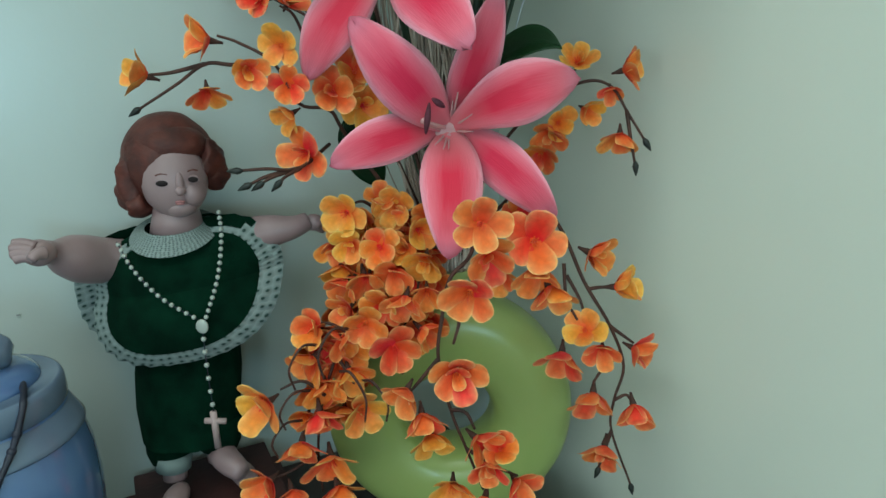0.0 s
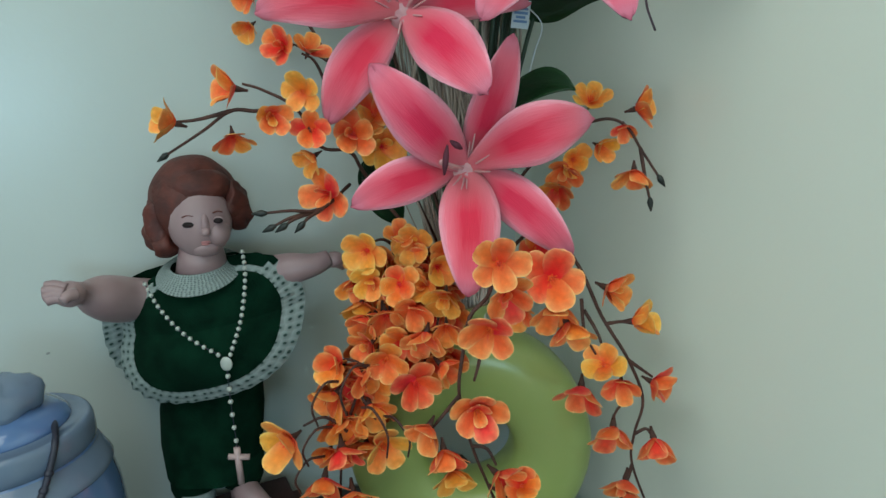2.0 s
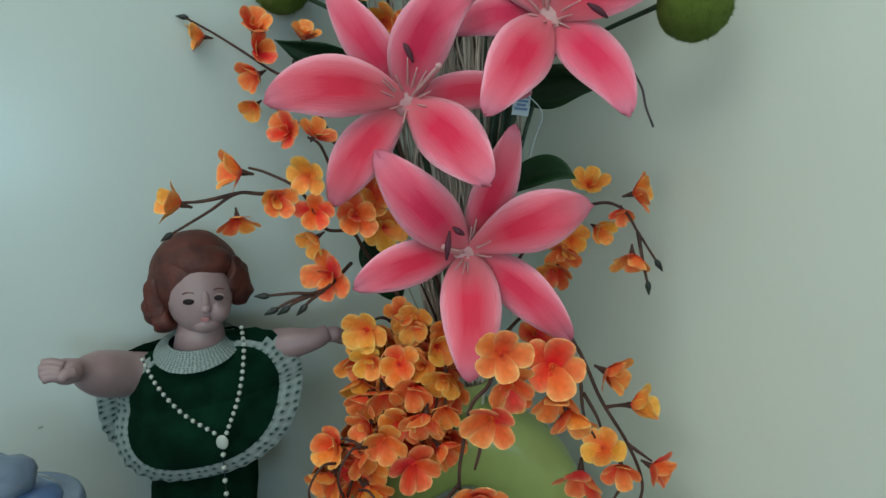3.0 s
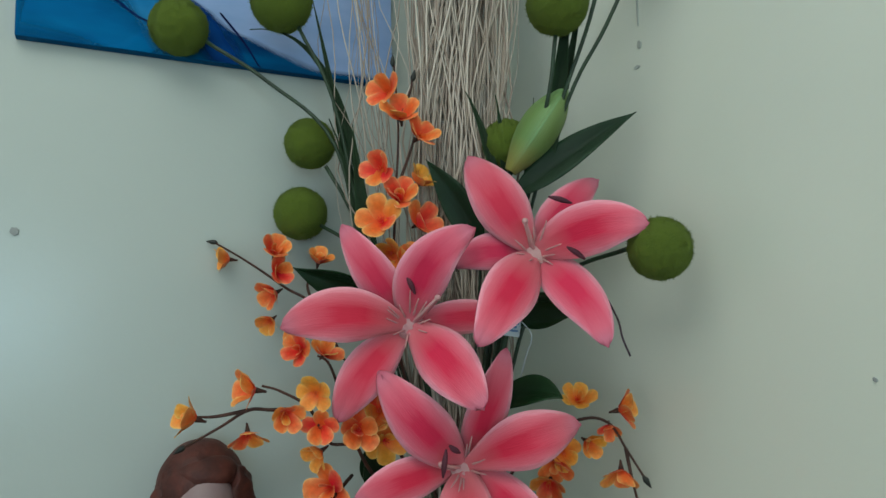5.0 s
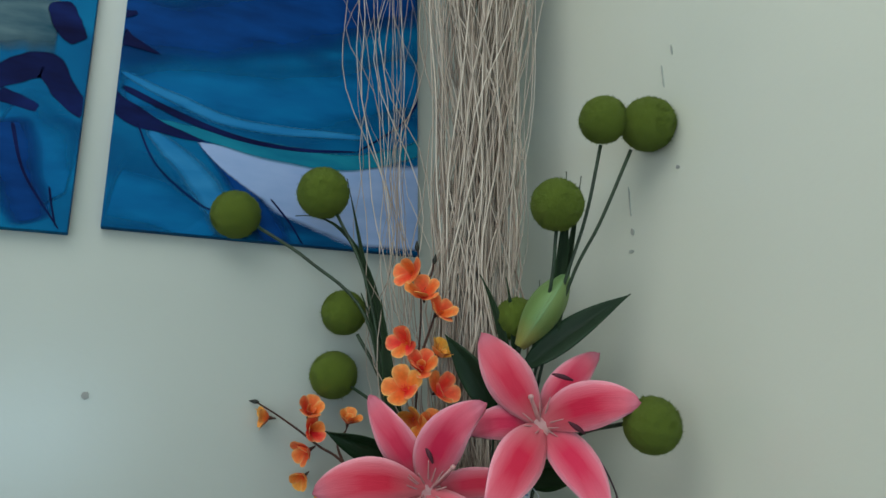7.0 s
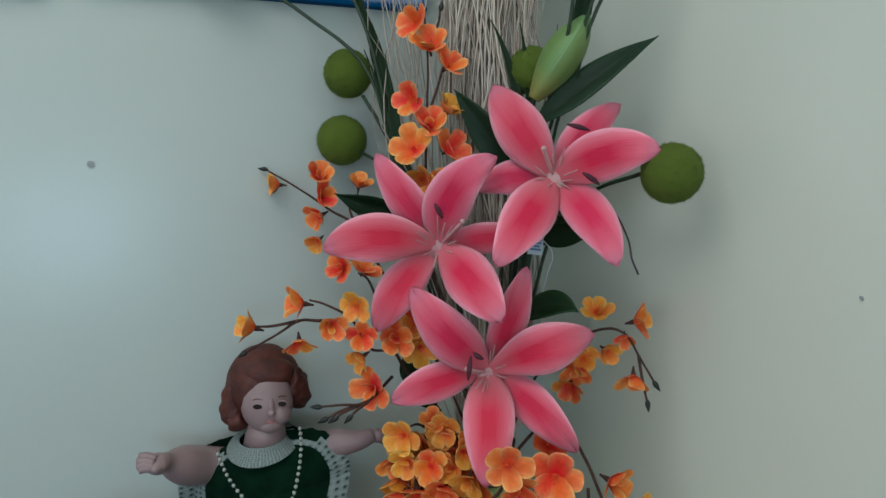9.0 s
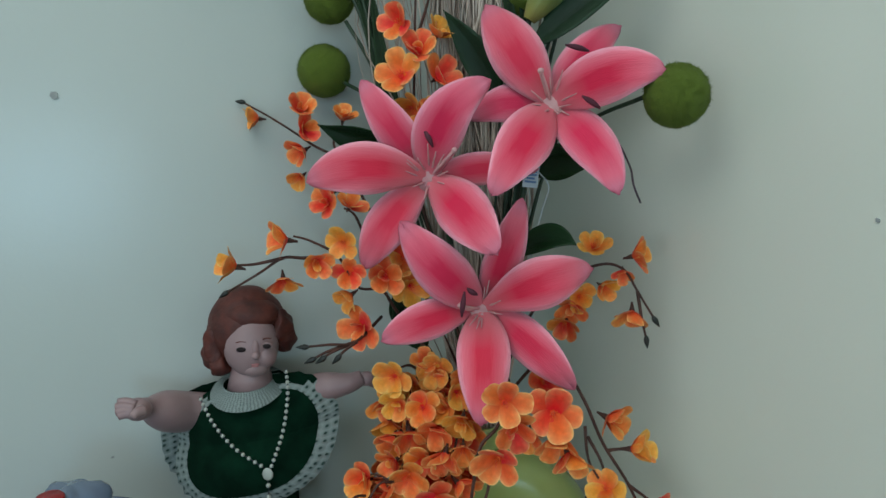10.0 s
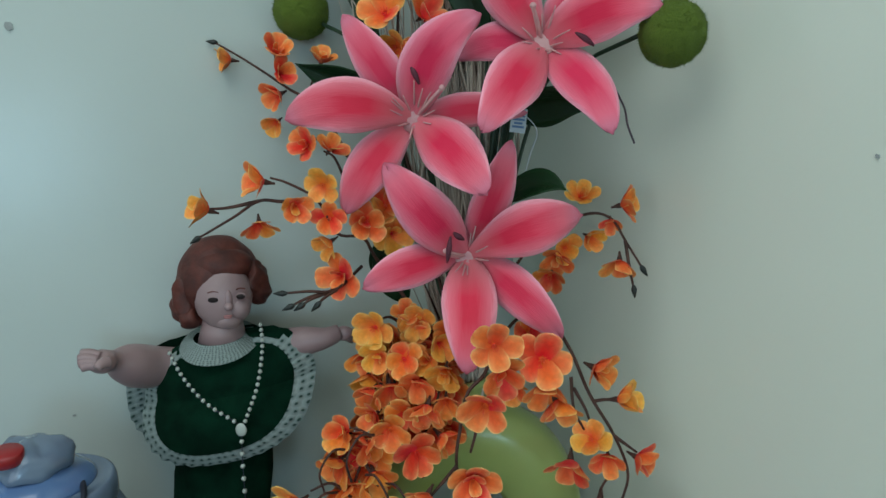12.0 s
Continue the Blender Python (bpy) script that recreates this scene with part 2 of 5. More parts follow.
filament_pale = grained("filament_pale", [(0.3, (0.50, 0.24, 0.26)), (0.7, (0.62, 0.38, 0.36))], 60, 0.5)
tag_white = grained("tag_white", [(0.3, (0.42, 0.46, 0.50)), (0.7, (0.52, 0.55, 0.58))], 20, 0.4)
tag_ink = grained("tag_ink", [(0.3, (0.08, 0.15, 0.30)), (0.7, (0.12, 0.2, 0.36))], 20, 0.5)
stain_pale = grained("stain_pale", [(0.3, (0.34, 0.37, 0.34)), (0.7, (0.46, 0.49, 0.45))], 60, 0.6)
stain_grey = grained("stain_grey", [(0.3, (0.24, 0.26, 0.26)), (0.7, (0.34, 0.36, 0.35))], 60, 0.7)

lily_pink = petal_material("lily_pink", (0.60, 0.17, 0.20), (0.63, 0.018, 0.066), (0.95, 0.42, 0.52), 0.25, 0.5, rim_at=0.86, tip=(0.58, 0.14, 0.21), spread=0.008)
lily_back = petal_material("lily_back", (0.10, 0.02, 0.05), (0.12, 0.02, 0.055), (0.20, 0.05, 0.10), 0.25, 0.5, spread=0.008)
bloom_red = petal_material("bloom_red", (0.74, 0.050, 0.012), (0.83, 0.105, 0.024), (0.92, 0.48, 0.18), 0.2, rim_at=0.88, reach=0.5)
bloom_orange = petal_material("bloom_orange", (0.78, 0.075, 0.015), (0.85, 0.165, 0.026), (0.92, 0.52, 0.17), 0.2, rim_at=0.86, reach=0.5)
bloom_yellow = petal_material("bloom_yellow", (0.82, 0.15, 0.02), (0.86, 0.29, 0.035), (0.91, 0.56, 0.15), 0.2, rim_at=0.86, reach=0.45)
leaf_green = petal_material("leaf_green", (0.006, 0.028, 0.008), (0.004, 0.021, 0.006), (0.008, 0.036, 0.011), 0.35, 0.4, sheen=0.0)
leaf_blade = petal_material("leaf_blade", (0.009, 0.026, 0.008), (0.008, 0.025, 0.007), (0.014, 0.040, 0.012), 0.35, 0.6, sheen=0.0)
bud_green = petal_material("bud_green", (0.30, 0.26, 0.07), (0.16, 0.25, 0.07), (0.20, 0.34, 0.14), 0.3, 0.45)

# painting: loose blue washes, dark sweeps and a lilac field
painted, pn, pk, pb = material("painted_canvas", 0.35)
big = noise_tex(pn, pk, 2.3, 3, "Object", (1.0, 1.0, 3.2))
big.inputs["Distortion"].default_value = 1.6
r = ramp(pn, [(0.26, (0.001, 0.022, 0.09)), (0.42, (0.001, 0.062, 0.18)), (0.55, (0.001, 0.105, 0.26)), (0.68, (0.002, 0.15, 0.33)), (0.85, (0.012, 0.22, 0.40))])
pk.new(big.outputs["Fac"], r.inputs[0])
weave = noise_tex(pn, pk, 420, 2)
pk.new(r.outputs[0], pb.inputs["Base Color"])
bump(pn, pk, pb, weave.outputs["Fac"], 0.15, 0.0006)


def wash(name, a, c, soft=0.5):
    """A thin coat of paint whose edges thin out to nothing."""
    m, nodes, links, b = material(name, 0.6)
    n = noise_tex(nodes, links, 14, 4, "Object", (1, 1, 3))
    r = ramp(nodes, [(0.3, a), (0.7, c)])
    links.new(n.outputs["Fac"], r.inputs[0])
    links.new(r.outputs[0], b.inputs["Base Color"])
    b.inputs["Specular IOR Level"].default_value = 0.05
    uv, sep = nodes.new("ShaderNodeUVMap"), nodes.new("ShaderNodeSeparateXYZ")
    links.new(uv.outputs[0], sep.inputs[0])
    edge = sums(nodes, links, "MULTIPLY", sums(nodes, links, "MULTIPLY", sep.outputs[1], sums(nodes, links, "SUBTRACT", 1.0, sep.outputs[1])), 4.0)
    edge = sums(nodes, links, "ADD", edge, sums(nodes, links, "MULTIPLY", sums(nodes, links, "SUBTRACT", n.outputs["Fac"], 0.5), 0.4))
    ends = sums(nodes, links, "MULTIPLY", sums(nodes, links, "MULTIPLY", sep.outputs[0], sums(nodes, links, "SUBTRACT", 1.02, sep.outputs[0])), 14.0)
    edge = sums(nodes, links, "MULTIPLY", edge, sums(nodes, links, "MINIMUM", ends, 1.0))
    cover = ramp(nodes, [(0.08, (0, 0, 0)), (0.08 + soft, (1, 1, 1))])
    links.new(edge, cover.inputs[0])
    links.new(cover.outputs[0], b.inputs["Alpha"])
    return m


pb.inputs["Specular IOR Level"].default_value = 0.05
pb.inputs["Roughness"].default_value = 0.6
paint_lilac = wash("paint_lilac", (0.24, 0.36, 0.62), (0.33, 0.44, 0.70), 0.25)
paint_navy = wash("paint_navy", (0.003, 0.004, 0.030), (0.006, 0.016, 0.10), 0.2)
paint_sky = wash("paint_sky", (0.008, 0.15, 0.38), (0.03, 0.23, 0.48), 0.8)
paint_teal = wash("paint_teal", (0.004, 0.13, 0.24), (0.01, 0.22, 0.32), 0.6)
paint_deep = wash("paint_deep", (0.001, 0.028, 0.14), (0.002, 0.055, 0.24), 0.85)
paint_mid = wash("paint_mid", (0.001, 0.10, 0.28), (0.002, 0.14, 0.35), 0.85)
paint_grey = wash("paint_grey", (0.012, 0.06, 0.10), (0.10, 0.17, 0.20), 0.8)


# ---- the room ----
X0, X1, Y0, Y1, H = -3.2, 0.02, -3.2, 0.02, 2.6


def slab(name, lo, hi, mat, label, category):
    return tagged(part(name, box(bmesh.new(), lo, hi), mat, smooth=False), label, category, kind="structure")


slab("floor", (X0 - 0.15, Y0 - 0.15, -0.1), (X1 + 0.15, Y1 + 0.15, 0), floor_tile, "plain beige stone tiled floor of the room", "floor")
slab("ceiling", (X0 - 0.15, Y0 - 0.15, H), (X1 + 0.15, Y1 + 0.15, H + 0.1), ceiling_paint, "plain white painted ceiling over the room", "ceiling")
slab("wall_north", (X0 - 0.15, Y1, 0), (X1 + 0.15, Y1 + 0.15, H), wall_paint_dim, "glossy pale mint painted wall with the canvases, darkened for weaker light", "wall")
slab("wall_east", (X1, Y0, 0), (X1 + 0.15, Y1, H), wall_paint_lit, "glossy pale mint-cream painted wall with faint drip marks, lightened for stronger light", "wall")
bm = bmesh.new()
WX0, WX1, WZ0, WZ1 = -1.40, -0.50, 0.97, 1.63
# wide second opening, unseen, added to let the south fill light in
GX0, GX1, GZ0, GZ1 = -2.95, -1.55, 0.72, 2.18
for x0, x1, z0, z1 in ((X0 - 0.15, GX0, 0, H), (GX0, GX1, 0, GZ0), (GX0, GX1, GZ1, H), (GX1, WX0, 0, H), (WX0, WX1, 0, WZ0), (WX0, WX1, WZ1, H), (WX1, X1 + 0.15, 0, H)):
    box(bm, (x0, Y0 - 0.15, z0), (x1, Y0, z1))
tagged(part("wall_south", bm, wall_paint_dim, smooth=False), "pale mint painted wall with an open window and an added fill opening", "wall", kind="structure")
for name, x0, x1, z0, z1, words in (("window_1", WX0, WX1, WZ0, WZ1, "small white painted window frame standing open to daylight"), ("fill_window", GX0, GX1, GZ0, GZ1, "unseen wide white painted window frame added around the south fill light")):
    bm = bmesh.new()
    for a0, a1, b0, b1 in ((x0, x0 + 0.05, z0, z1), (x1 - 0.05, x1, z0, z1), (x0 + 0.05, x1 - 0.05, z0, z0 + 0.05), (x0 + 0.05, x1 - 0.05, z1 - 0.05, z1)):
        box(bm, (a0, Y0 - 0.1, b0), (a1, Y0 - 0.05, b1), 0.004)
    tagged(part(name, bm, window_frame_paint, smooth=False), words, "window", kind="structure")
# unseen doorway, added to give the west fill light an opening
DY0, DY1, DZ = -3.00, -1.10, 2.28
bm = bmesh.new()
for y0, y1, z0, z1 in ((Y0, DY0, 0, H), (DY0, DY1, DZ, H), (DY1, Y1, 0, H)):
    box(bm, (X0 - 0.15, y0, z0), (X0, y1, z1))
tagged(part("wall_west", bm, wall_paint_dim, smooth=False), "pale mint painted wall with a wide opening added for fill light", "wall", kind="structure")
bm = bmesh.new()
for y0, y1, z0, z1 in ((DY0, DY0 + 0.05, 0, DZ), (DY1 - 0.05, DY1, 0, DZ), (DY0 + 0.05, DY1 - 0.05, DZ - 0.05, DZ)):
    box(bm, (X0 - 0.1, y0, z0), (X0 - 0.05, y1, z1), 0.004)
tagged(part("fill_doorway", bm, window_frame_paint, smooth=False), "unseen white painted door frame added around the west fill light", "door", kind="structure")

# marks on the two walls
def mark(name, at, across, up, normal, label, steps=12):
    """A small flat spot of uneven outline on a wall."""
    bm = bmesh.new()
    side = Vector(normal).cross(UP)
    at = Vector(at)
    ring = []
    for i in range(steps):
        a = 2 * math.pi * i / steps
        k = rnd.uniform(0.75, 1.15)
        ring.append(at + side * (across * k * math.cos(a)) + UP * (up * k * math.sin(a)))
    low = [bm.verts.new(p) for p in ring]
    top = [bm.verts.new(p + Vector(normal) * 0.0012) for p in ring]
    bm.faces.new(top)
    for i in range(steps):
        bm.faces.new((low[i], low[(i + 1) % steps], top[(i + 1) % steps], top[i]))
    bmesh.ops.recalc_face_normals(bm, faces=bm.faces[:])
    ob = part(name, bm, stain_pale if "drip" in label else stain_grey, smooth=False)
    return tagged(ob, label, "stain", "wall marks", "structure")


NORTH, EAST = (0, -1, 0), (-1, 0, 0)
mark("wall_mark", (-0.470, Y1, 1.373), 0.0040, 0.0042, NORTH, "small grey filled nail hole in the mint wall")
mark("wall_mark", (-0.452, Y1, 1.028), 0.0016, 0.0010, NORTH, "tiny dark fleck on the mint wall")
mark("wall_mark", (X1, -0.222, 1.527), 0.0028, 0.0040, EAST, "small grey drip mark on the mint wall")
mark("wall_mark", (X1, -0.218, 1.508), 0.0036, 0.0016, EAST, "small grey drip mark on the mint wall")
mark("wall_mark", (X1, -0.222, 1.560), 0.0009, 0.0160, EAST, "thin grey drip streak on the mint wall")
mark("wall_mark", (X1, -0.292, 1.572), 0.0020, 0.0018, EAST, "tiny dark fleck on the mint wall")
mark("wall_mark", (X1, -0.285, 1.668), 0.0008, 0.0140, EAST, "thin grey drip streak on the mint wall")
mark("wall_mark", (X1, -0.300, 1.690), 0.0012, 0.0050, EAST, "thin grey drip streak on the mint wall")
mark("wall_mark", (X1, -0.405, 1.250), 0.0014, 0.0016, EAST, "tiny dark fleck on the mint wall")


# ---- canvases on the wall ----
def canvas(x0, x1, z0, z1, label, strokes):
    t = thing("canvas_painting", (x0, Y1 - 0.006, z0), label, "painting", "paintings on the wall")
    part("canvas", box(bmesh.new(), (x0, Y1 - 0.012, z0), (x1, Y1 - 0.0005, z1), 0.001), painted, t, smooth=False)
    for k, (name, pts, widths, mat) in enumerate(strokes):
        bm = bmesh.new()
        line = spline([Vector((x, 0, z)) for x, z in pts], 8)
        n = len(line) - 1
        y = Y1 - 0.0122 - 0.00008 * k

        def place(a, b):
            i = round(a * n)
            way = line[min(i + 1, n)] - line[max(i - 1, 0)]
            side = Vector((-way.z, 0, way.x)).normalized()
            w = widths[0] + (widths[1] - widths[0]) * a + 4 * a * (1 - a) * (widths[2] if len(widths) > 2 else 0)
            w *= 1 + 0.22 * noise.noise(Vector((i * 0.22, k * 3.7, 0)))
            q = line[i] + side * (b - 0.5) * w
            return Vector((min(max(q.x, x0 + 0.0006), x1 - 0.0006), y, min(max(q.z, z0 + 0.0006), z1 - 0.0006)))

        part(name, sheet(bm, place, n, 2), mat, t)
    return t


PX0, PX1, PZ = -0.4735, -0.1215, 1.5428
canvas(PX0, PX1, PZ, 2.06, "unframed canvas painted with blue washes, dark boughs and lilac", [
    ("painted_wash", [(-0.4992, 1.7793), (-0.3999, 1.7910), (-0.2756, 1.8397), (-0.1039, 1.9222)], (0.10, 0.11, 0.01), paint_deep),
    ("painted_wash", [(-0.4789, 1.6938), (-0.3876, 1.7132), (-0.2703, 1.7190), (-0.1045, 1.7901)], (0.05, 0.11, 0.02), paint_mid),
    ("painted_wash", [(-0.4721, 1.5777), (-0.4219, 1.5654), (-0.3614, 1.5274)], (0.10, 0.08, 0.02), paint_mid),
    ("painted_wash", [(-0.4420, 1.6606), (-0.3854, 1.6096), (-0.3385, 1.5427)], (0.010, 0.040, 0.012), paint_sky),
    ("painted_wash", [(-0.3894, 1.6600), (-0.3298, 1.5973), (-0.2878, 1.5280)], (0.010, 0.040, 0.010), paint_deep),
    ("painted_wash", [(-0.3880, 1.6500), (-0.3180, 1.6220), (-0.2239, 1.5974), (-0.0570, 1.5996)], (0.002, 0.150, 0.008), paint_lilac),
    ("painted_wash", [(-0.4372, 1.6696), (-0.3711, 1.6584), (-0.2942, 1.6503), (-0.1968, 1.6543), (-0.0549, 1.7120)], (0.006, 0.024, 0.010), paint_teal),
    ("painted_wash", [(-0.4792, 1.7225), (-0.4104, 1.6970), (-0.3349, 1.6791), (-0.1827, 1.6872)], (0.004, 0.008, 0.012), paint_sky),
    ("painted_bough", [(-0.4957, 1.6969), (-0.4573, 1.6725), (-0.4219, 1.6602), (-0.3797, 1.6513)], (0.030, 0.002, 0.004), paint_navy),
    ("painted_bough", [(-0.4716, 1.7035), (-0.3991, 1.6755), (-0.3363, 1.6610), (-0.2704, 1.6586), (-0.2044, 1.6666)], (0.008, 0.0022, 0.002), paint_navy),
    ("painted_bough", [(-0.2044, 1.6651), (-0.1447, 1.7144), (-0.1087, 1.7723)], (0.002, 0.004), paint_navy),
    ("painted_bough", [(-0.4501, 1.6624), (-0.4266, 1.6165), (-0.3831, 1.5801), (-0.3586, 1.5700)], (0.0022, 0.0018), paint_navy),
    ("painted_bough", [(-0.3042, 1.5939), (-0.2801, 1.5660), (-0.2624, 1.5385)], (0.0024, 0.0018), paint_navy),
    ("painted_bough", [(-0.4771, 1.7623), (-0.4599, 1.7566), (-0.4340, 1.7486)], (0.024, 0.002), paint_navy),
    ("painted_bough", [(-0.4801, 1.7917), (-0.4708, 1.7913), (-0.4619, 1.7952)], (0.016, 0.004), paint_navy),
])
QX1 = PX0 - 0.0292
canvas(QX1 - 0.36, QX1, PZ - 0.0098, 2.05, "unframed canvas painted with blue washes and black boughs", [
    ("painted_wash", [(-0.6006, 1.7519), (-0.5666, 1.7610), (-0.5354, 1.7625)], (0.06, 0.08, 0.02), paint_grey),
    ("painted_wash", [(-0.5835, 1.6280), (-0.5424, 1.6106), (-0.5078, 1.5728)], (0.12, 0.10, 0.02), paint_mid),
    ("painted_wash", [(-0.5719, 1.6488), (-0.5545, 1.5903), (-0.5334, 1.5395)], (0.05, 0.04, 0.01), paint_deep),
    ("painted_bough", [(-0.4970, 1.6601), (-0.5210, 1.6849), (-0.5397, 1.7105), (-0.5596, 1.7059), (-0.5910, 1.6826)], (0.016, 0.026, 0.012), paint_navy),
    ("painted_bough", [(-0.5799, 1.6723), (-0.5596, 1.6671), (-0.5439, 1.6619)], (0.018, 0.010), paint_navy),
    ("painted_bough", [(-0.5640, 1.6441), (-0.5473, 1.5914), (-0.5109, 1.5362)], (0.004, 0.002), paint_navy),
    ("painted_bough", [(-0.5237, 1.5797), (-0.5192, 1.5591), (-0.5137, 1.5389)], (0.0022, 0.0018), paint_navy),
    ("painted_bough", [(-0.5376, 1.7899), (-0.5282, 1.7645), (-0.5142, 1.7459)], (0.020, 0.022, 0.01), paint_navy),
])

# ---- the cabinet ----
TZ = 0.82
cab = thing("cabinet", (-0.6, -0.2, 0), "dark-stained wooden cabinet standing in the corner", "cabinet")
part("top", box(bmesh.new(), (-1.25, -0.50, TZ - 0.03), (-0.062, Y1 - 0.004, TZ), 0.004), dark_wood, cab, smooth=False)
part("body", box(bmesh.new(), (-1.22, -0.48, 0.0), (-0.075, Y1 - 0.006, TZ - 0.03), 0.003), dark_wood, cab, smooth=False)

# ---- vase ----
VC = Vector((-0.124, -0.127, TZ + 0.106))
vase = thing("ring_vase", (VC.x, VC.y, TZ), "glossy apple-green ceramic vase shaped like a ring", "vase")
bm = bmesh.new()
R0, RT, RD = 0.0725, 0.0355, 0.036


def ring_vase(a, b):
    t, s = 2 * math.pi * a, 2 * math.pi * b
    c, k = math.cos(s), math.sin(s)
    rr = R0 + RT * math.copysign(abs(c) ** 0.8, c)
    dd = RD * math.copysign(abs(k) ** 0.6, k)
    return VC + RIGHT * (rr * math.sin(t)) + UP * max(rr * math.cos(t), -0.1045) + AWAY * dd


sheet(bm, ring_vase, 72, 28)
bmesh.ops.remove_doubles(bm, verts=bm.verts[:], dist=0.0004)
part("body", bm, ceramic, vase)
bm = bmesh.new()
lathe(bm, VC + UP * 0.095, [(0.024, 0.0), (0.019, 0.012), (0.020, 0.024), (0.025, 0.034), (0.022, 0.034), (0.016, 0.02)], 32)
part("neck", bm, ceramic, vase)
foot = bmesh.new()
lathe(foot, (VC.x, VC.y, TZ), [(0.036, 0.0), (0.036, 0.006), (0.030, 0.010)], 32)
part("foot", foot, ceramic, vase)
MOUTH = VC + UP * 0.125

# ---- statue ----
def statue():
    """The carved figure in one mesh: slots 0 skin, 1 hair, 2 velvet, 3 lace, 4 eyes, 5 lips."""
    bm = bmesh.new()
    # hair: a smooth bobbed cap with a low fringe and wavy locks over the ears
    def waved(made, size, deep):
        for v in made:
            c = v.co
            v.co = c + Vector((noise.noise(c * size), noise.noise(c * size + Vector((5, 0, 0))), 0.5 * noise.noise(c * size + Vector((0, 5, 0))))) * deep

    waved(ball(bm, V((-0.2755, -0.169, 1.152)), 0.0352, 0.0380, 0.0385, 1, 48), 55, 0.0018)
    waved(ball(bm, V((-0.2685, -0.182, 1.1650)), 0.0285, 0.0240, 0.0165, 1, 36), 70, 0.0016)
    for at, r, lean in (((-0.2985, -0.183, 1.139), (0.0130, 0.018, 0.0265), 4), ((-0.3025, -0.180, 1.127), (0.0120, 0.016, 0.0150), -10), ((-0.2960, -0.188, 1.120), (0.0110, 0.012, 0.0120), 10),
                        ((-0.2400, -0.172, 1.150), (0.0085, 0.016, 0.0190), 0), ((-0.2385, -0.170, 1.139), (0.0085, 0.014, 0.0120), 12), ((-0.2890, -0.184, 1.160), (0.0130, 0.014, 0.0150), -30)):
        waved(ball(bm, V(at), *r, 1, 26, Matrix.Rotation(radians(lean), 3, "Y")), 95, 0.0045)
    # face with brow, cheeks, chin and nose in one soft form, then lids, eyes, lips and neck
    for at, r in (((-0.2655, -0.189, 1.139), (0.0255, 0.0225, 0.0305)), ((-0.2605, -0.1945, 1.1195), (0.0130, 0.0125, 0.0095)), ((-0.2745, -0.1935, 1.1300), (0.0135, 0.0130, 0.0135)),
                  ((-0.2490, -0.1965, 1.1300), (0.0095, 0.0110, 0.0110)), ((-0.2540, -0.2095, 1.1330), (0.0038, 0.0042, 0.0036)), ((-0.2545, -0.2070, 1.1390), (0.0036, 0.0042, 0.0085))):
        ball(bm, V(at), *r, 0, 26)
    for u, d, z, w in ((-0.2665, -0.2112, 1.1395, 0.0046), (-0.2435, -0.2085, 1.1415, 0.0038)):
        ball(bm, V((u, d + 0.0012, z)), w + 0.0008, 0.0018, 0.0034, 0, 14)
        ball(bm, V((u, d - 0.0002, z)), w, 0.0018, 0.0023, 4, 14)
        tube(bm, spline([V((u - w, d + 0.001, z + 0.0060)), V((u, d + 0.0008, z + 0.0072)), V((u + w, d + 0.0012, z + 0.0064))], 4), 0.0006, 6, 1)
    ball(bm, V((-0.2565, -0.2070, 1.1245)), 0.0046, 0.0016, 0.0010, 5, 14)
    ball(bm, V((-0.2565, -0.2068, 1.1228)), 0.0036, 0.0016, 0.0011, 5, 14)
    tube(bm, [V((-0.270, -0.182, 1.122)), V((-0.272, -0.180, 1.092))], [0.0158, 0.0225], 24, 0)
    # cape: a round front and back, bulging, with a lace border
    c = (-0.269, -0.172, 1.052)
    top, low, half = 0.050, 0.061, 0.078

    def cape(front):
        def place(a, b):
            ang = 2 * math.pi * a
            x, z = math.cos(ang), math.sin(ang)
            q = 4.0 if z > 0 else 2.5
            k = (abs(x) ** q + abs(z) ** q) ** (-1 / q)
            x, z = x * k * b, z * k * b
            ruffle = 0.0025 * math.sin(34 * ang) * max(0, b - 0.8) / 0.2
            bulge = 0.036 * (1 - b * b) + 0.003
            skew = 0.006 * x
            return V((c[0] - (0.0 if front else 0.020) + x * half * (1.0 if z < 0.2 else 1.0 - 0.28 * (z - 0.2)), c[1] + (ruffle - bulge - 0.034 * max(0.0, -z) ** 0.8 if front else 0.6 * bulge + ruffle) + skew,
                      c[2] + (z * top if z > 0 else z * low) + 0.010 * x))
        return place

    for front in (True, False):
        before = len(bm.faces)
        sheet(bm, cape(front), 72, 14)
        bm.faces.ensure_lookup_table()
        for f in list(bm.faces)[before:]:
            mid = f.calc_center_median()
            rel = max(l[bm.loops.layers.uv.verify()].uv.y for l in f.loops)
            f.material_index = 3 if rel > 0.80 and mid.z < c[2] + (0.046 if (mid - V(c)).dot(RIGHT) > 0 else 0.034) else 2
    # lace collar
    neck = (-0.274, -0.176, 1.095)

    def collar(a, b):
        t = 2 * math.pi * a
        rr = 0.0205 + 0.0115 * b + 0.0007 * math.sin(20 * t)
        return V((neck[0] + rr * math.cos(t) * 1.1, neck[1] - 0.006 + rr * math.sin(t), neck[2] + 0.006 + 0.004 * math.sin(t) - 0.006 * b + 0.009 * math.sin(t) * b))

    before = len(bm.faces)
    sheet(bm, collar, 40, 4, 3)
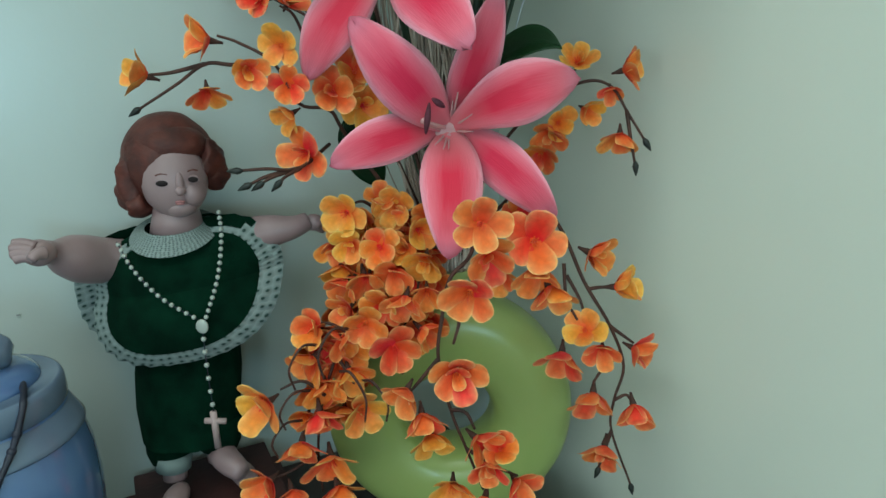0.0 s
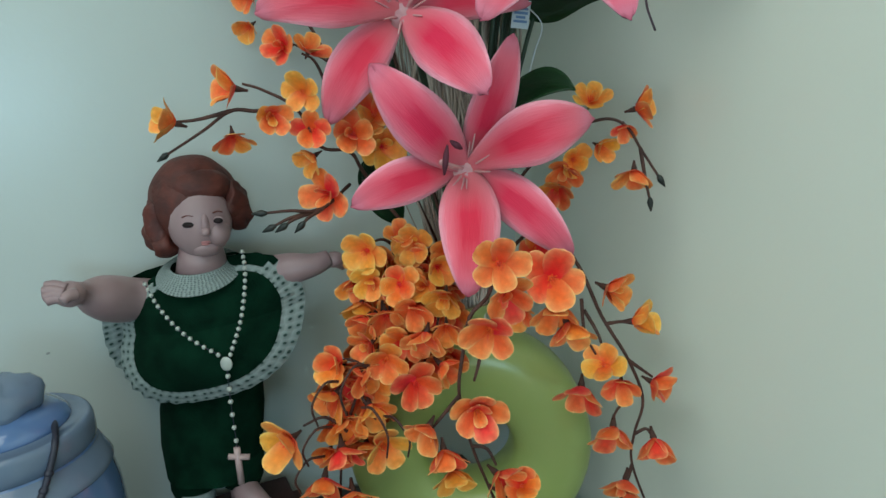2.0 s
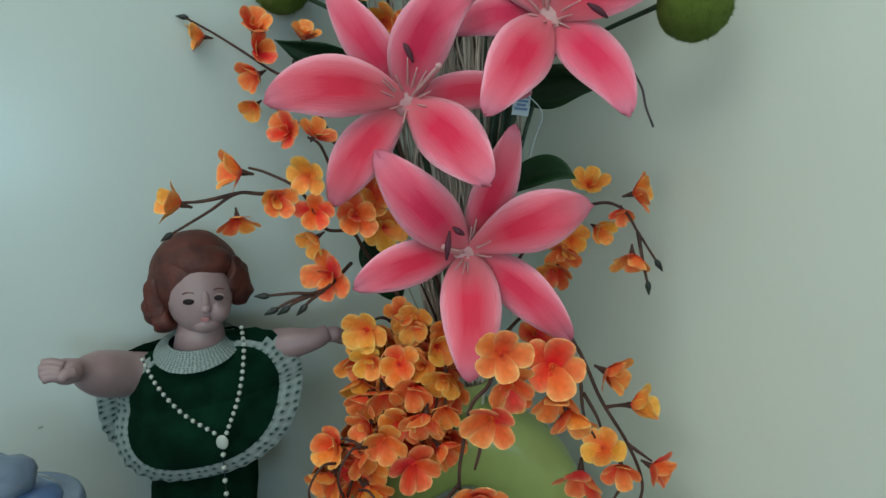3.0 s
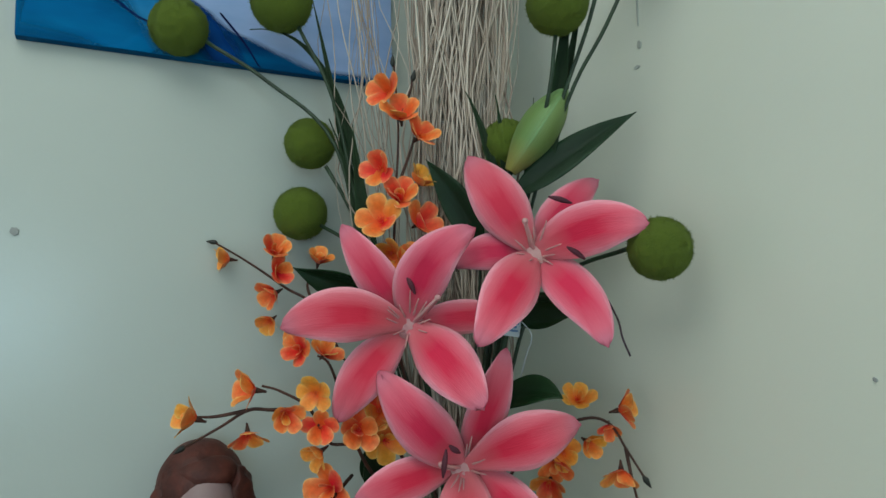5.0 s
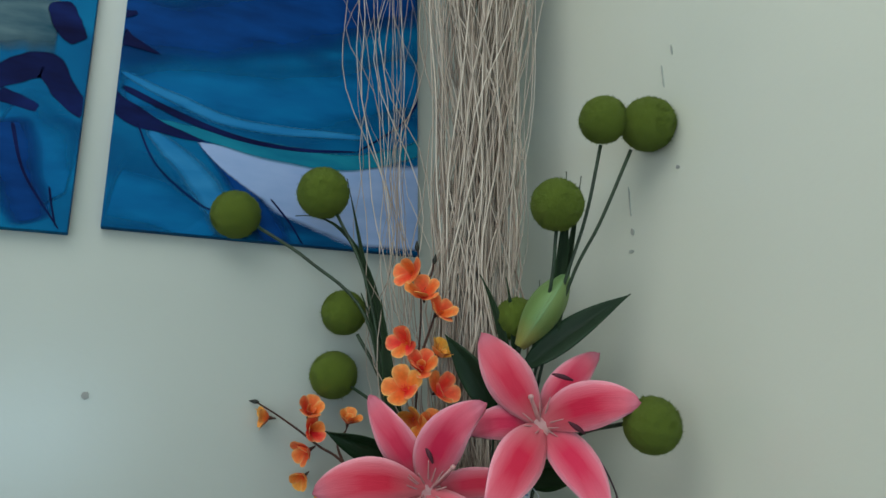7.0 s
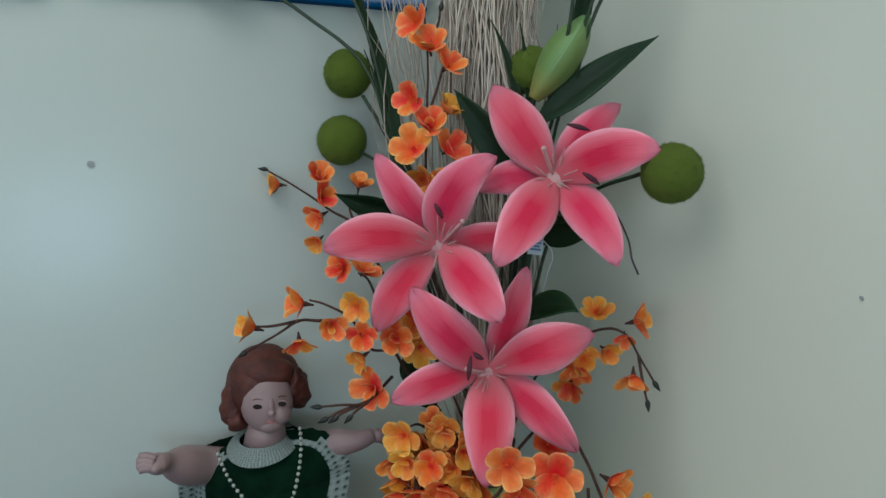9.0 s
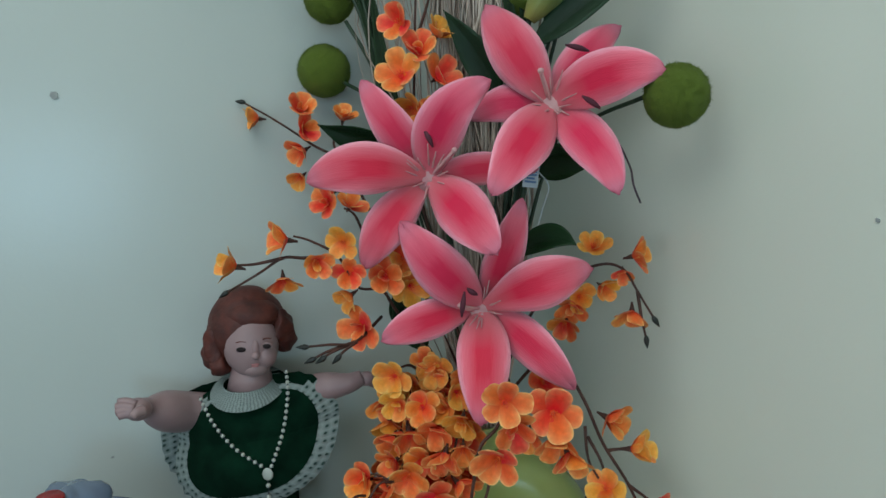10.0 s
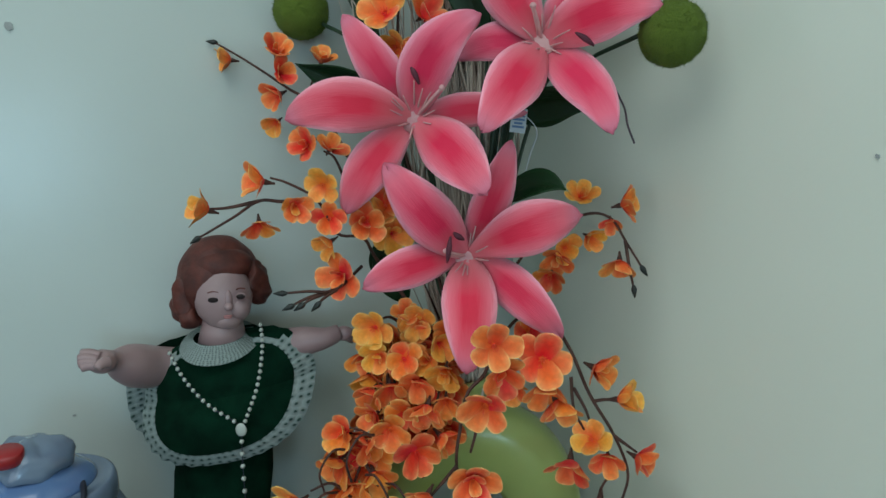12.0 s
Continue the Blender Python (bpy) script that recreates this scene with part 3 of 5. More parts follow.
    # arms
    tube(bm, spline([V((-0.304, -0.162, 1.070)), V((-0.336, -0.186, 1.074)), V((-0.346, -0.212, 1.085)), V((-0.350, -0.228, 1.093)), V((-0.353, -0.240, 1.097))], 5),
         [0.012 + 0.009 * math.sin(math.pi * min(1, i / 14)) - 0.0002 * i for i in range(21)], 18, 0)
    ball(bm, V((-0.351, -0.240, 1.096)), 0.0120, 0.0105, 0.0100, 0, 16)
    for tip, root in (((-0.364, -0.247, 1.105), (-0.350, -0.245, 1.101)), ((-0.364, -0.251, 1.102), (-0.350, -0.248, 1.099)), ((-0.363, -0.253, 1.098), (-0.349, -0.249, 1.097)), ((-0.361, -0.254, 1.095), (-0.349, -0.249, 1.095)), ((-0.344, -0.262, 1.097), (-0.340, -0.252, 1.099))):
        tube(bm, spline([V(root), (V(root) + V(tip)) / 2 + UP * 0.0015, V(tip)], 4), [0.0052 - 0.0002 * i for i in range(9)], 10, 0)
    tube(bm, spline([V((-0.234, -0.156, 1.080)), V((-0.206, -0.163, 1.088)), V((-0.183, -0.162, 1.091)), V((-0.170, -0.156, 1.095))], 5),
         [0.0120, 0.0135, 0.0148, 0.0152, 0.0150, 0.0145, 0.0138, 0.013, 0.012, 0.011, 0.0102, 0.0095, 0.009, 0.0085, 0.008, 0.0075], 16, 0)
    ball(bm, V((-0.166, -0.154, 1.093)), 0.0095, 0.0072, 0.0072, 0, 14)
    for tip in ((-0.155, -0.150, 1.093), (-0.155, -0.150, 1.089), (-0.158, -0.150, 1.085)):
        tube(bm, [V((-0.167, -0.154, 1.092)), V(tip)], [0.005, 0.0035], 8, 0)
    # trousers in one block that parts into two legs, lace cuffs
    waist = [V((-0.278, -0.172, 1.000)), V((-0.282, -0.173, 0.969)), V((-0.285, -0.176, 0.937)), V((-0.287, -0.180, 0.908))]
    rings = []
    for p, w in zip(waist, (0.0430, 0.0460, 0.0450, 0.0395)):
        rings.append([bm.verts.new(p + RIGHT * (w * math.cos(a)) + AWAY * (0.030 * math.sin(a) * (1 + 0.06 * math.cos(6 * a)))) for a in [2 * math.pi * i / 32 for i in range(32)]])
    for a, b in zip(rings, rings[1:]):
        for i in range(32):
            bm.faces.new((a[i], a[(i + 1) % 32], b[(i + 1) % 32], b[i])).material_index = 2
    for rr in (rings[0], rings[-1][::-1]):
        bm.faces.new(rr).material_index = 2
    tube(bm, [V((-0.302, -0.183, 0.928)), V((-0.303, -0.186, 0.898)), V((-0.302, -0.187, 0.890))], [0.0200, 0.0195, 0.0170], 20, 2)
    tube(bm, [V((-0.260, -0.178, 0.926)), V((-0.262, -0.178, 0.903)), V((-0.263, -0.178, 0.896))], [0.0205, 0.0195, 0.0170], 20, 2)
    tube(bm, [V((-0.299, -0.190, 0.897)), V((-0.300, -0.191, 0.883))], [0.0165, 0.0150], 20, 3)
    tube(bm, [V((-0.261, -0.179, 0.901)), V((-0.261, -0.180, 0.893))], [0.0150, 0.0140], 20, 3)
    tube(bm, [V((-0.299, -0.191, 0.886)), V((-0.299, -0.193, 0.873))], [0.0110, 0.0100], 14, 0)
    tube(bm, [V((-0.262, -0.180, 0.895)), V((-0.262, -0.182, 0.883))], [0.0110, 0.0100], 14, 0)
    f1, f2 = V((-0.292, -0.214, 0.8668)), V((-0.243, -0.180, 0.8668))
    ball(bm, f1, 0.0105, 0.021, 0.0095, 0, 16)
    turn = Matrix.Rotation(radians(38), 3, "Z")
    tube(bm, spline([V((-0.262, -0.181, 0.896)), V((-0.252, -0.194, 0.892)), V((-0.241, -0.202, 0.888)), V((-0.234, -0.207, 0.885))], 4), [0.0110, 0.0115, 0.0120, 0.0120, 0.0118, 0.0115, 0.0112, 0.0108, 0.0102, 0.0096, 0.0090, 0.0082, 0.0070], 14, 0)
    ball(bm, f2, 0.0105, 0.023, 0.0095, 0, 16, turn)
    for k in range(5):
        ball(bm, f1 + RIGHT * (0.0042 * (k - 2)) + AWAY * (-0.0195 + 0.001 * abs(k - 1)) - UP * 0.004, 0.0024, 0.0042, 0.0026, 0, 8)
        ball(bm, f2 + V((0.017, -0.0165, 0)) + V((0.0033 * (k - 2), 0.0026 * (k - 2), -0.004)), 0.0024, 0.0040, 0.0026, 0, 8, turn)
    ob = part("statue", bm, [skin_paint, hair_paint, velvet, lace, eye_paint, lip_paint])
    return tagged(ob, "painted child statue in green velvet cape with lace, arms outstretched", "statue")


statue()

plinth = thing("plinth", (-0.322, -0.05, TZ), "dark maroon wooden plinth in two steps under the statue", "plinth")
part("upper_step", box(bmesh.new(), (-0.388, -0.118, TZ + 0.016), (-0.266, 0.010, 0.8575), 0.002), maroon_wood, plinth, smooth=False)
part("lower_step", box(bmesh.new(), (-0.400, -0.130, TZ), (-0.254, 0.014, TZ + 0.016), 0.002), maroon_wood, plinth, smooth=False)

# ---- rosary on the statue ----
rosary = thing("rosary", V((-0.246, -0.222, 1.028)), "pale plastic rosary with a pink cross around the statue's neck", "rosary")


def bead_run(points, count, r, parent, mat, cord_mat, name="bead", first=0.5):
    line = spline([V(p) for p in points], 8)
    part("cord", tube(bmesh.new(), line, 0.0021 if cord_mat is mat else 0.0005, 5), cord_mat, parent)
    run = [0.0]
    for a, b in zip(line, line[1:]):
        run.append(run[-1] + (b - a).length)
    me = mesh_of(name, lathe(bmesh.new(), (0, 0, 0), [(0.3, -0.95), (0.75, -0.65), (1.0, 0), (0.75, 0.65), (0.3, 0.95)], 10), mat)
    for k in range(count):
        s = run[-1] * (k + first) / count
        i = max(j for j in range(len(run)) if run[j] <= s) if s < run[-1] else len(run) - 2
        i = min(i, len(run) - 2)
        q = line[i].lerp(line[i + 1], (s - run[i]) / max(1e-6, run[i + 1] - run[i]))
        ob = new(name, me)
        ob.matrix_basis = Matrix.LocRotScale(q, None, (r, r, r))
        adopt(ob, parent)


bead_run([(-0.316, -0.195, 1.091), (-0.297, -0.213, 1.072), (-0.275, -0.222, 1.052), (-0.249, -0.223, 1.034)], 15, 0.0019, rosary, bead_pearl, cord_black)
bead_run([(-0.235, -0.186, 1.113), (-0.229, -0.204, 1.095), (-0.231, -0.219, 1.065), (-0.243, -0.223, 1.033)], 17, 0.0019, rosary, bead_pearl, cord_black)
bead_run([(-0.246, -0.223, 1.023), (-0.248, -0.219, 0.999), (-0.249, -0.216, 0.972), (-0.249, -0.215, 0.950)], 6, 0.0022, rosary, bead_pearl, cord_black)
bm = bmesh.new()
ball(bm, V((-0.246, -0.223, 1.028)), 0.0050, 0.0014, 0.0060, 0, 14)
part("medal", bm, bead_pearl, rosary)
bm = bmesh.new()
tube(bm, [V((-0.249, -0.216, 0.950)), V((-0.250, -0.213, 0.915))], 0.0028, 8)
tube(bm, [V((-0.257, -0.216, 0.942)), V((-0.240, -0.214, 0.940))], 0.0026, 8)
part("cross", bm, cross_plastic, rosary, "pale pink plastic cross")

# ---- jar ----
JC = V((-0.381, -0.30, TZ))
jar = thing("jar", JC, "glossy grey-blue lidded jar with a wide shoulder", "jar")
bm = bmesh.new()
lathe(bm, JC, [(0.050, 0), (0.060, 0.0102), (0.069, 0.0615), (0.0715, 0.1127), (0.0695, 0.1414), (0.0645, 0.1640), (0.058, 0.1783), (0.054, 0.1824)], 56)
part("body", bm, jar_blue, jar)
bm = bmesh.new()
lathe(bm, JC, [(0.0555, 0.1783), (0.0585, 0.1814), (0.0590, 0.1845), (0.0585, 0.1947), (0.0570, 0.1983), (0.054, 0.1994), (0.053, 0.1978), (0.047, 0.1999), (0.044, 0.1994)], 56)
part("lid", bm, jar_grey, jar, "dull grey lid rim")
bm = bmesh.new()
lathe(bm, JC, [(0.0450, 0.1983), (0.0448, 0.2014), (0.042, 0.2050), (0.036, 0.2096), (0.029, 0.2132), (0.024, 0.2142)], 48)
part("dome", bm, jar_blue, jar, "glossy blue lid dome")
bm = bmesh.new()
lathe(bm, JC, [(0.0660, 0.1600), (0.0672, 0.1618), (0.0655, 0.1645), (0.0590, 0.1778), (0.0570, 0.1789)], 56)
part("shoulder", bm, jar_grey, jar, "dull grey shoulder band")
bm = bmesh.new()
lathe(bm, JC + V((0.004, 0.0, 0)), [(0.024, 0.2111), (0.027, 0.2137), (0.0280, 0.2183), (0.0275, 0.2234), (0.0255, 0.2286), (0.021, 0.2322), (0.013, 0.2347), (0.005, 0.2357)], 34)
for v in bm.verts:
    v.co += Vector((noise.noise(v.co * 60), noise.noise(v.co * 60 + Vector((9, 0, 0))), 0.9 * noise.noise(v.co * 75 + Vector((0, 9, 0))))) * 0.0055
part("knob", bm, jar_grey, jar, "crumpled grey knob")
cap = thing("bottle_cap", JC + V((-0.020, -0.022, 0.238)), "red plastic bottle cap lying on the jar lid", "bottle cap")
bm = bmesh.new()
cc = JC + V((0.002, -0.024, 0.2335))
lathe(bm, (0, 0, 0), [(0.0100, -0.0045), (0.0108, -0.004), (0.0108, 0.0035), (0.0100, 0.0045)], 24)
bmesh.ops.transform(bm, matrix=Matrix.Translation(cc) @ Matrix.Rotation(radians(12), 4, "X"), verts=bm.verts[:])
part("shell", bm, red_plastic, cap)
cord = thing("neck_cord", JC + UP * 0.21, "black knotted cord hung round the jar lid", "cord")
line = spline([V(p) for p in ((-0.3581, -0.2781, 1.0251), (-0.3405, -0.3018, 1.0229), (-0.3284, -0.3226, 1.0186), (-0.3286, -0.3306, 1.0066), (-0.3309, -0.3390, 0.9933), (-0.3345, -0.3484, 0.9810), (-0.3389, -0.3549, 0.9725), (-0.3487, -0.3585, 0.9820))], 6)
part("strand", tube(bmesh.new(), line, [0.0021 + 0.0008 * noise.noise(Vector((i * 0.45, 0, 0))) for i in range(len(line))], 10), cord_black, cord)
for i in (20, 24):
    bm = bmesh.new()
    ball(bm, line[i], 0.0030, 0.0030, 0.0028, 0, 12)
    part("knot", bm, cord_black, cord)


# ---- flowers ----
def bloom_petal(name, width, bell, flare, wrinkle, seed, material):
    """One lobe of a bell: rises from the calyx, then flares out to a round, slightly notched rim."""
    def place(a, b):
        a = 1 - (1 - a) ** 1.5
        w = width * (0.52 + 0.48 * math.sin(1.5708 * min(1.0, a / 0.62))) if a < 0.62 else width * max(0.0, 1 - ((a - 0.62) / 0.38) ** 2.6) ** 0.45
        t = 2 * b - 1
        end = 1 + 0.05 * a * (abs(t) - 0.5)
        n = wrinkle * noise.noise(Vector((a * 3.1, t * 2.3, seed)))
        rise = bell * a ** 1.7 - flare * max(0.0, a - 0.6) ** 1.4
        return Vector((t * w, a * end, rise + 0.24 * t * t * w * (1 - 0.8 * a) + n))
    return mesh_of(name, sheet(bmesh.new(), place, 8, 6), material)


PETALS = {}
for key, mat in (("r", bloom_red), ("o", bloom_orange), ("y", bloom_yellow)):
    PETALS[key] = [bloom_petal("petal", w, h, f, 0.07, s, mat) for w, h, f, s in ((0.43, 0.56, 0.75, 1), (0.45, 0.42, 0.55, 2), (0.41, 0.72, 1.00, 3), (0.44, 0.28, 0.35, 4))]


def heart_mesh():
    bm = bmesh.new()
    lathe(bm, (0, 0, 0), [(0.05, -0.50), (0.07, -0.34), (0.12, -0.14), (0.14, -0.03), (0.08, 0.02)], 10, 0)
    for k in range(7):
        a = k * 0.9
        tube(bm, [Vector((0.03 * math.cos(a), 0.03 * math.sin(a), 0)), Vector((0.16 * math.cos(a), 0.16 * math.sin(a), 0.34))], 0.016, 4, 1)
    ball(bm, (0, 0, 0), 0.12, 0.12, 0.05, 1, 8)
    return mesh_of("blossom", bm, [twig_brown, bloom_orange])


HEART = heart_mesh()


def blossom(parent, at, size, key="o", face=(0, 0), opened=30):
    """A five-petalled blossom; face: how far it looks to the side and up, opened: degrees of cup."""
    at = V(at)
    sway = min(1.0, opened / 40)
    n = (-AWAY * 0.56 + RIGHT * (face[0] + sway * rnd.uniform(-0.3, 0.3)) + UP * (face[1] + sway * rnd.uniform(-0.2, 0.2))).normalized()
    ob = new("blossom", HEART)
    size *= 0.425
    opened = 0.62 * opened - 2
    ob.matrix_basis = Matrix.Translation(at) @ n.to_track_quat("Z", "Y").to_matrix().to_4x4() @ Matrix.Rotation(rnd.uniform(0, 6.3), 4, "Z") @ Matrix.Scale(size, 4)
    adopt(ob, parent)
    for k in range(5):
        p = new("petal", rnd.choice(PETALS[key]))
        p.parent = ob
        s = rnd.uniform(0.92, 1.10)
        p.matrix_basis = (Matrix.Rotation(2 * math.pi * k / 5 + rnd.uniform(-0.12, 0.12), 4, "Z") @ Matrix.Translation((0, 0.06, 0))
                          @ Matrix.Rotation(radians(opened + rnd.uniform(-16, 16)), 4, "X") @ Matrix.Diagonal((s, s, s, 1)))
    for k in range(rnd.choice((0, 0, 0, 2, 3))):
        p = new("petal", rnd.choice(PETALS[key]))
        p.parent = ob
        s = rnd.uniform(0.50, 0.62)
        p.matrix_basis = (Matrix.Rotation(1.7 * k + rnd.uniform(-0.3, 0.3), 4, "Z") @ Matrix.Translation((0, 0.05, 0.05))
                          @ Matrix.Rotation(radians(opened + 22 + rnd.uniform(-14, 14)), 4, "X") @ Matrix.Diagonal((s, s, s, 1)))
    return ob


def twig(parent, points, r0=0.0016, r1=0.0009, mat=None):
    line = spline([V(p) for p in points], 6)
    n = len(line) - 1
    return part("twig", tube(bmesh.new(), line, [r0 + (r1 - r0) * i / n for i in range(n + 1)], 6), mat or twig_brown, parent)


def bud_tip(parent, at, way):
    bm = bmesh.new()
    lathe(bm, (0, 0, 0), [(0.0007, -0.004), (0.0018, -0.0025), (0.0025, 0.0), (0.0016, 0.0035), (0.0004, 0.007)], 8)
    bmesh.ops.transform(bm, matrix=Matrix.Translation(V(at)) @ V(way).to_track_quat("Z", "Y").to_matrix().to_4x4(), verts=bm.verts[:])
    return part("bud", bm, bud_dark, parent, "dark closed bud")


def branch(base, label, twigs, blooms, buds=()):
    b = thing("blossom_branch", V(base), label, "artificial flower", "blossom branches in the vase")
    for line in twigs:
        twig(b, line)
    for spec in blooms:
        blossom(b, *spec)
    for at, way in buds:
        bud_tip(b, at, way)
    return b


NECK = (-0.052, -0.168, 1.052)
branch(NECK, "brown artificial twig with orange blossoms reaching out over the statue", [
    [NECK, (-0.121, -0.170, 1.217), (-0.154, -0.150, 1.256), (-0.178, -0.135, 1.270), (-0.193, -0.130, 1.278)],
    [(-0.154, -0.150, 1.256), (-0.181, -0.140, 1.303), (-0.210, -0.130, 1.321), (-0.233, -0.125, 1.337), (-0.257, -0.125, 1.353), (-0.279, -0.125, 1.366)],
    [(-0.181, -0.140, 1.303), (-0.188, -0.140, 1.323), (-0.179, -0.140, 1.337)]],
    [((-0.265, -0.127, 1.350), 0.037, "y", (-0.9, 0.1), 55), ((-0.221, -0.130, 1.354), 0.040, "r", (0.1, 0.4), 45), ((-0.219, -0.132, 1.336), 0.037, "r", (0.5, 0.0), 40),
     ((-0.219, -0.134, 1.317), 0.040, "o", (-0.3, -0.4), 40), ((-0.222, -0.136, 1.292), 0.033, "y", (-0.6, -0.2), 50), ((-0.178, -0.140, 1.344), 0.035, "o", (0.3, 0.9), 50),
     ((-0.194, -0.134, 1.275), 0.037, "r", (-0.5, -0.2), 50)],
    [((-0.281, -0.125, 1.367), (-1, 0, 0.15))])
branch(NECK, "brown artificial twig with orange and yellow blossoms above the statue", [
    [NECK, (-0.122, -0.200, 1.163), (-0.135, -0.215, 1.190), (-0.155, -0.225, 1.196), (-0.168, -0.235, 1.224), (-0.189, -0.240, 1.238), (-0.202, -0.245, 1.243)],
    [(-0.168, -0.235, 1.224), (-0.195, -0.240, 1.224), (-0.212, -0.245, 1.225), (-0.235, -0.240, 1.212), (-0.267, -0.235, 1.195)],
    [(-0.212, -0.245, 1.225), (-0.238, -0.240, 1.220), (-0.256, -0.235, 1.219)],
    [(-0.135, -0.215, 1.190), (-0.144, -0.215, 1.223), (-0.155, -0.215, 1.255), (-0.165, -0.215, 1.263)],
    [(-0.140, -0.200, 1.164), (-0.155, -0.245, 1.153), (-0.173, -0.264, 1.156), (-0.191, -0.270, 1.156)],
    [(-0.155, -0.245, 1.153), (-0.173, -0.265, 1.151), (-0.185, -0.272, 1.146)], [(-0.155, -0.245, 1.153), (-0.170, -0.264, 1.150), (-0.177, -0.270, 1.146)], [(-0.154, -0.245, 1.153), (-0.161, -0.262, 1.150), (-0.165, -0.268, 1.146)]],
    [((-0.255, -0.238, 1.218), 0.040, "y", (-1.3, 0.3), 50), ((-0.207, -0.246, 1.240), 0.042, "o", (-0.8, 0.15), 40), ((-0.213, -0.244, 1.208), 0.036, "o", (0.4, -0.9), 45),
     ((-0.185, -0.240, 1.221), 0.034, "o", (0.1, -0.2), 40), ((-0.162, -0.236, 1.236), 0.036, "y", (0, 0), 25), ((-0.160, -0.230, 1.209), 0.034, "r", (0.2, 0), 35),
     ((-0.160, -0.228, 1.190), 0.034, "y", (-0.4, -0.2), 45), ((-0.152, -0.226, 1.161), 0.048, "r", (-0.2, 0.0), 20), ((-0.132, -0.215, 1.204), 0.042, "r", (0.1, 0.1), 30),
     ((-0.117, -0.205, 1.216), 0.042, "o", (0, 0.1), 30), ((-0.113, -0.205, 1.193), 0.044, "y", (0.1, -0.1), 30), ((-0.178, -0.215, 1.268), 0.036, "r", (-0.4, 0.1), 45), ((-0.160, -0.215, 1.264), 0.034, "o", (0.3, 0.4), 45)],
    [((-0.267, -0.235, 1.195), (-0.8, 0, -0.5)), ((-0.191, -0.270, 1.156), (-1, 0, 0)), ((-0.185, -0.272, 1.146), (-0.9, 0, -0.4)), ((-0.177, -0.270, 1.146), (-0.8, 0, -0.5)), ((-0.165, -0.268, 1.146), (-0.6, 0, -0.6))])
branch(NECK, "brown artificial twig with orange blossoms beside the wall", [
    [NECK, (-0.007, -0.170, 1.154), (0.032, -0.185, 1.193), (0.057, -0.195, 1.205), (0.074, -0.200, 1.200), (0.083, -0.210, 1.183), (0.094, -0.225, 1.161)],
    [(0.083, -0.210, 1.183), (0.084, -0.220, 1.163), (0.087, -0.225, 1.144)]],
    [((0.081, -0.202, 1.212), 0.040, "o", (1.1, 0.35), 50), ((0.073, -0.200, 1.199), 0.026, "r", (0.2, -0.4), 55), ((0.077, -0.216, 1.167), 0.040, "o", (0, -0.95), 35),
     ((0.050, -0.185, 1.218), 0.036, "y", (0.2, 0.5), 40), ((0.057, -0.185, 1.184), 0.036, "y", (0.4, -0.2), 40), ((0.031, -0.180, 1.166), 0.038, "o", (0.1, -0.3), 35), ((0.025, -0.180, 1.150), 0.038, "o", (0.0, -0.4), 40), ((0.038, -0.176, 1.173), 0.036, "y", (0.2, 0.1), 40)],
    [((0.094, -0.225, 1.161), (0.5, 0, -0.8)), ((0.087, -0.225, 1.144), (0.1, 0, -1))])
branch(NECK, "brown artificial branch with orange blossoms hanging past the vase", [
    [NECK, (0.007, -0.200, 1.126), (0.030, -0.235, 1.103), (0.046, -0.250, 1.065), (0.066, -0.252, 1.030), (0.077, -0.253, 0.998), (0.071, -0.253, 0.970), (0.070, -0.253, 0.944), (0.087, -0.255, 0.895)],
    [(0.050, -0.250, 1.059), (0.060, -0.250, 1.060), (0.070, -0.250, 1.058)], [(0.033, -0.240, 1.076), (0.034, -0.248, 1.052), (0.042, -0.250, 1.035)], [(0.035, -0.240, 1.067), (0.044, -0.248, 1.050), (0.048, -0.250, 1.035)],
    [(0.073, -0.253, 1.007), (0.060, -0.253, 0.994), (0.054, -0.253, 0.983)], [(0.066, -0.252, 1.030), (0.075, -0.252, 1.023), (0.084, -0.252, 1.016)], [(0.071, -0.253, 0.970), (0.080, -0.253, 0.974), (0.085, -0.253, 0.967)],
    [(0.070, -0.253, 0.944), (0.064, -0.255, 0.925), (0.060, -0.255, 0.911)]],
    [((0.050, -0.248, 1.086), 0.046, "o", (0.4, -0.2), 40), ((0.069, -0.250, 1.060), 0.044, "y", (0.9, 0.2), 55), ((0.048, -0.252, 1.027), 0.042, "y", (-0.1, 0.5), 35), ((0.030, -0.256, 1.012), 0.048, "r", (-0.4, -0.7), 45),
     ((0.060, -0.255, 1.014), 0.036, "o", (0.1, -0.3), 45), ((0.083, -0.254, 1.013), 0.040, "r", (0.7, -0.1), 50), ((0.054, -0.256, 0.978), 0.048, "r", (-0.3, -0.7), 45), ((0.085, -0.256, 0.967), 0.046, "r", (0.3, -0.7), 45), ((0.064, -0.257, 0.933), 0.046, "r", (0.0, -0.6), 40)],
    [((0.087, -0.255, 0.894), (0.2, 0, -1)), ((0.060, -0.255, 0.910), (-0.3, 0, -0.9))])
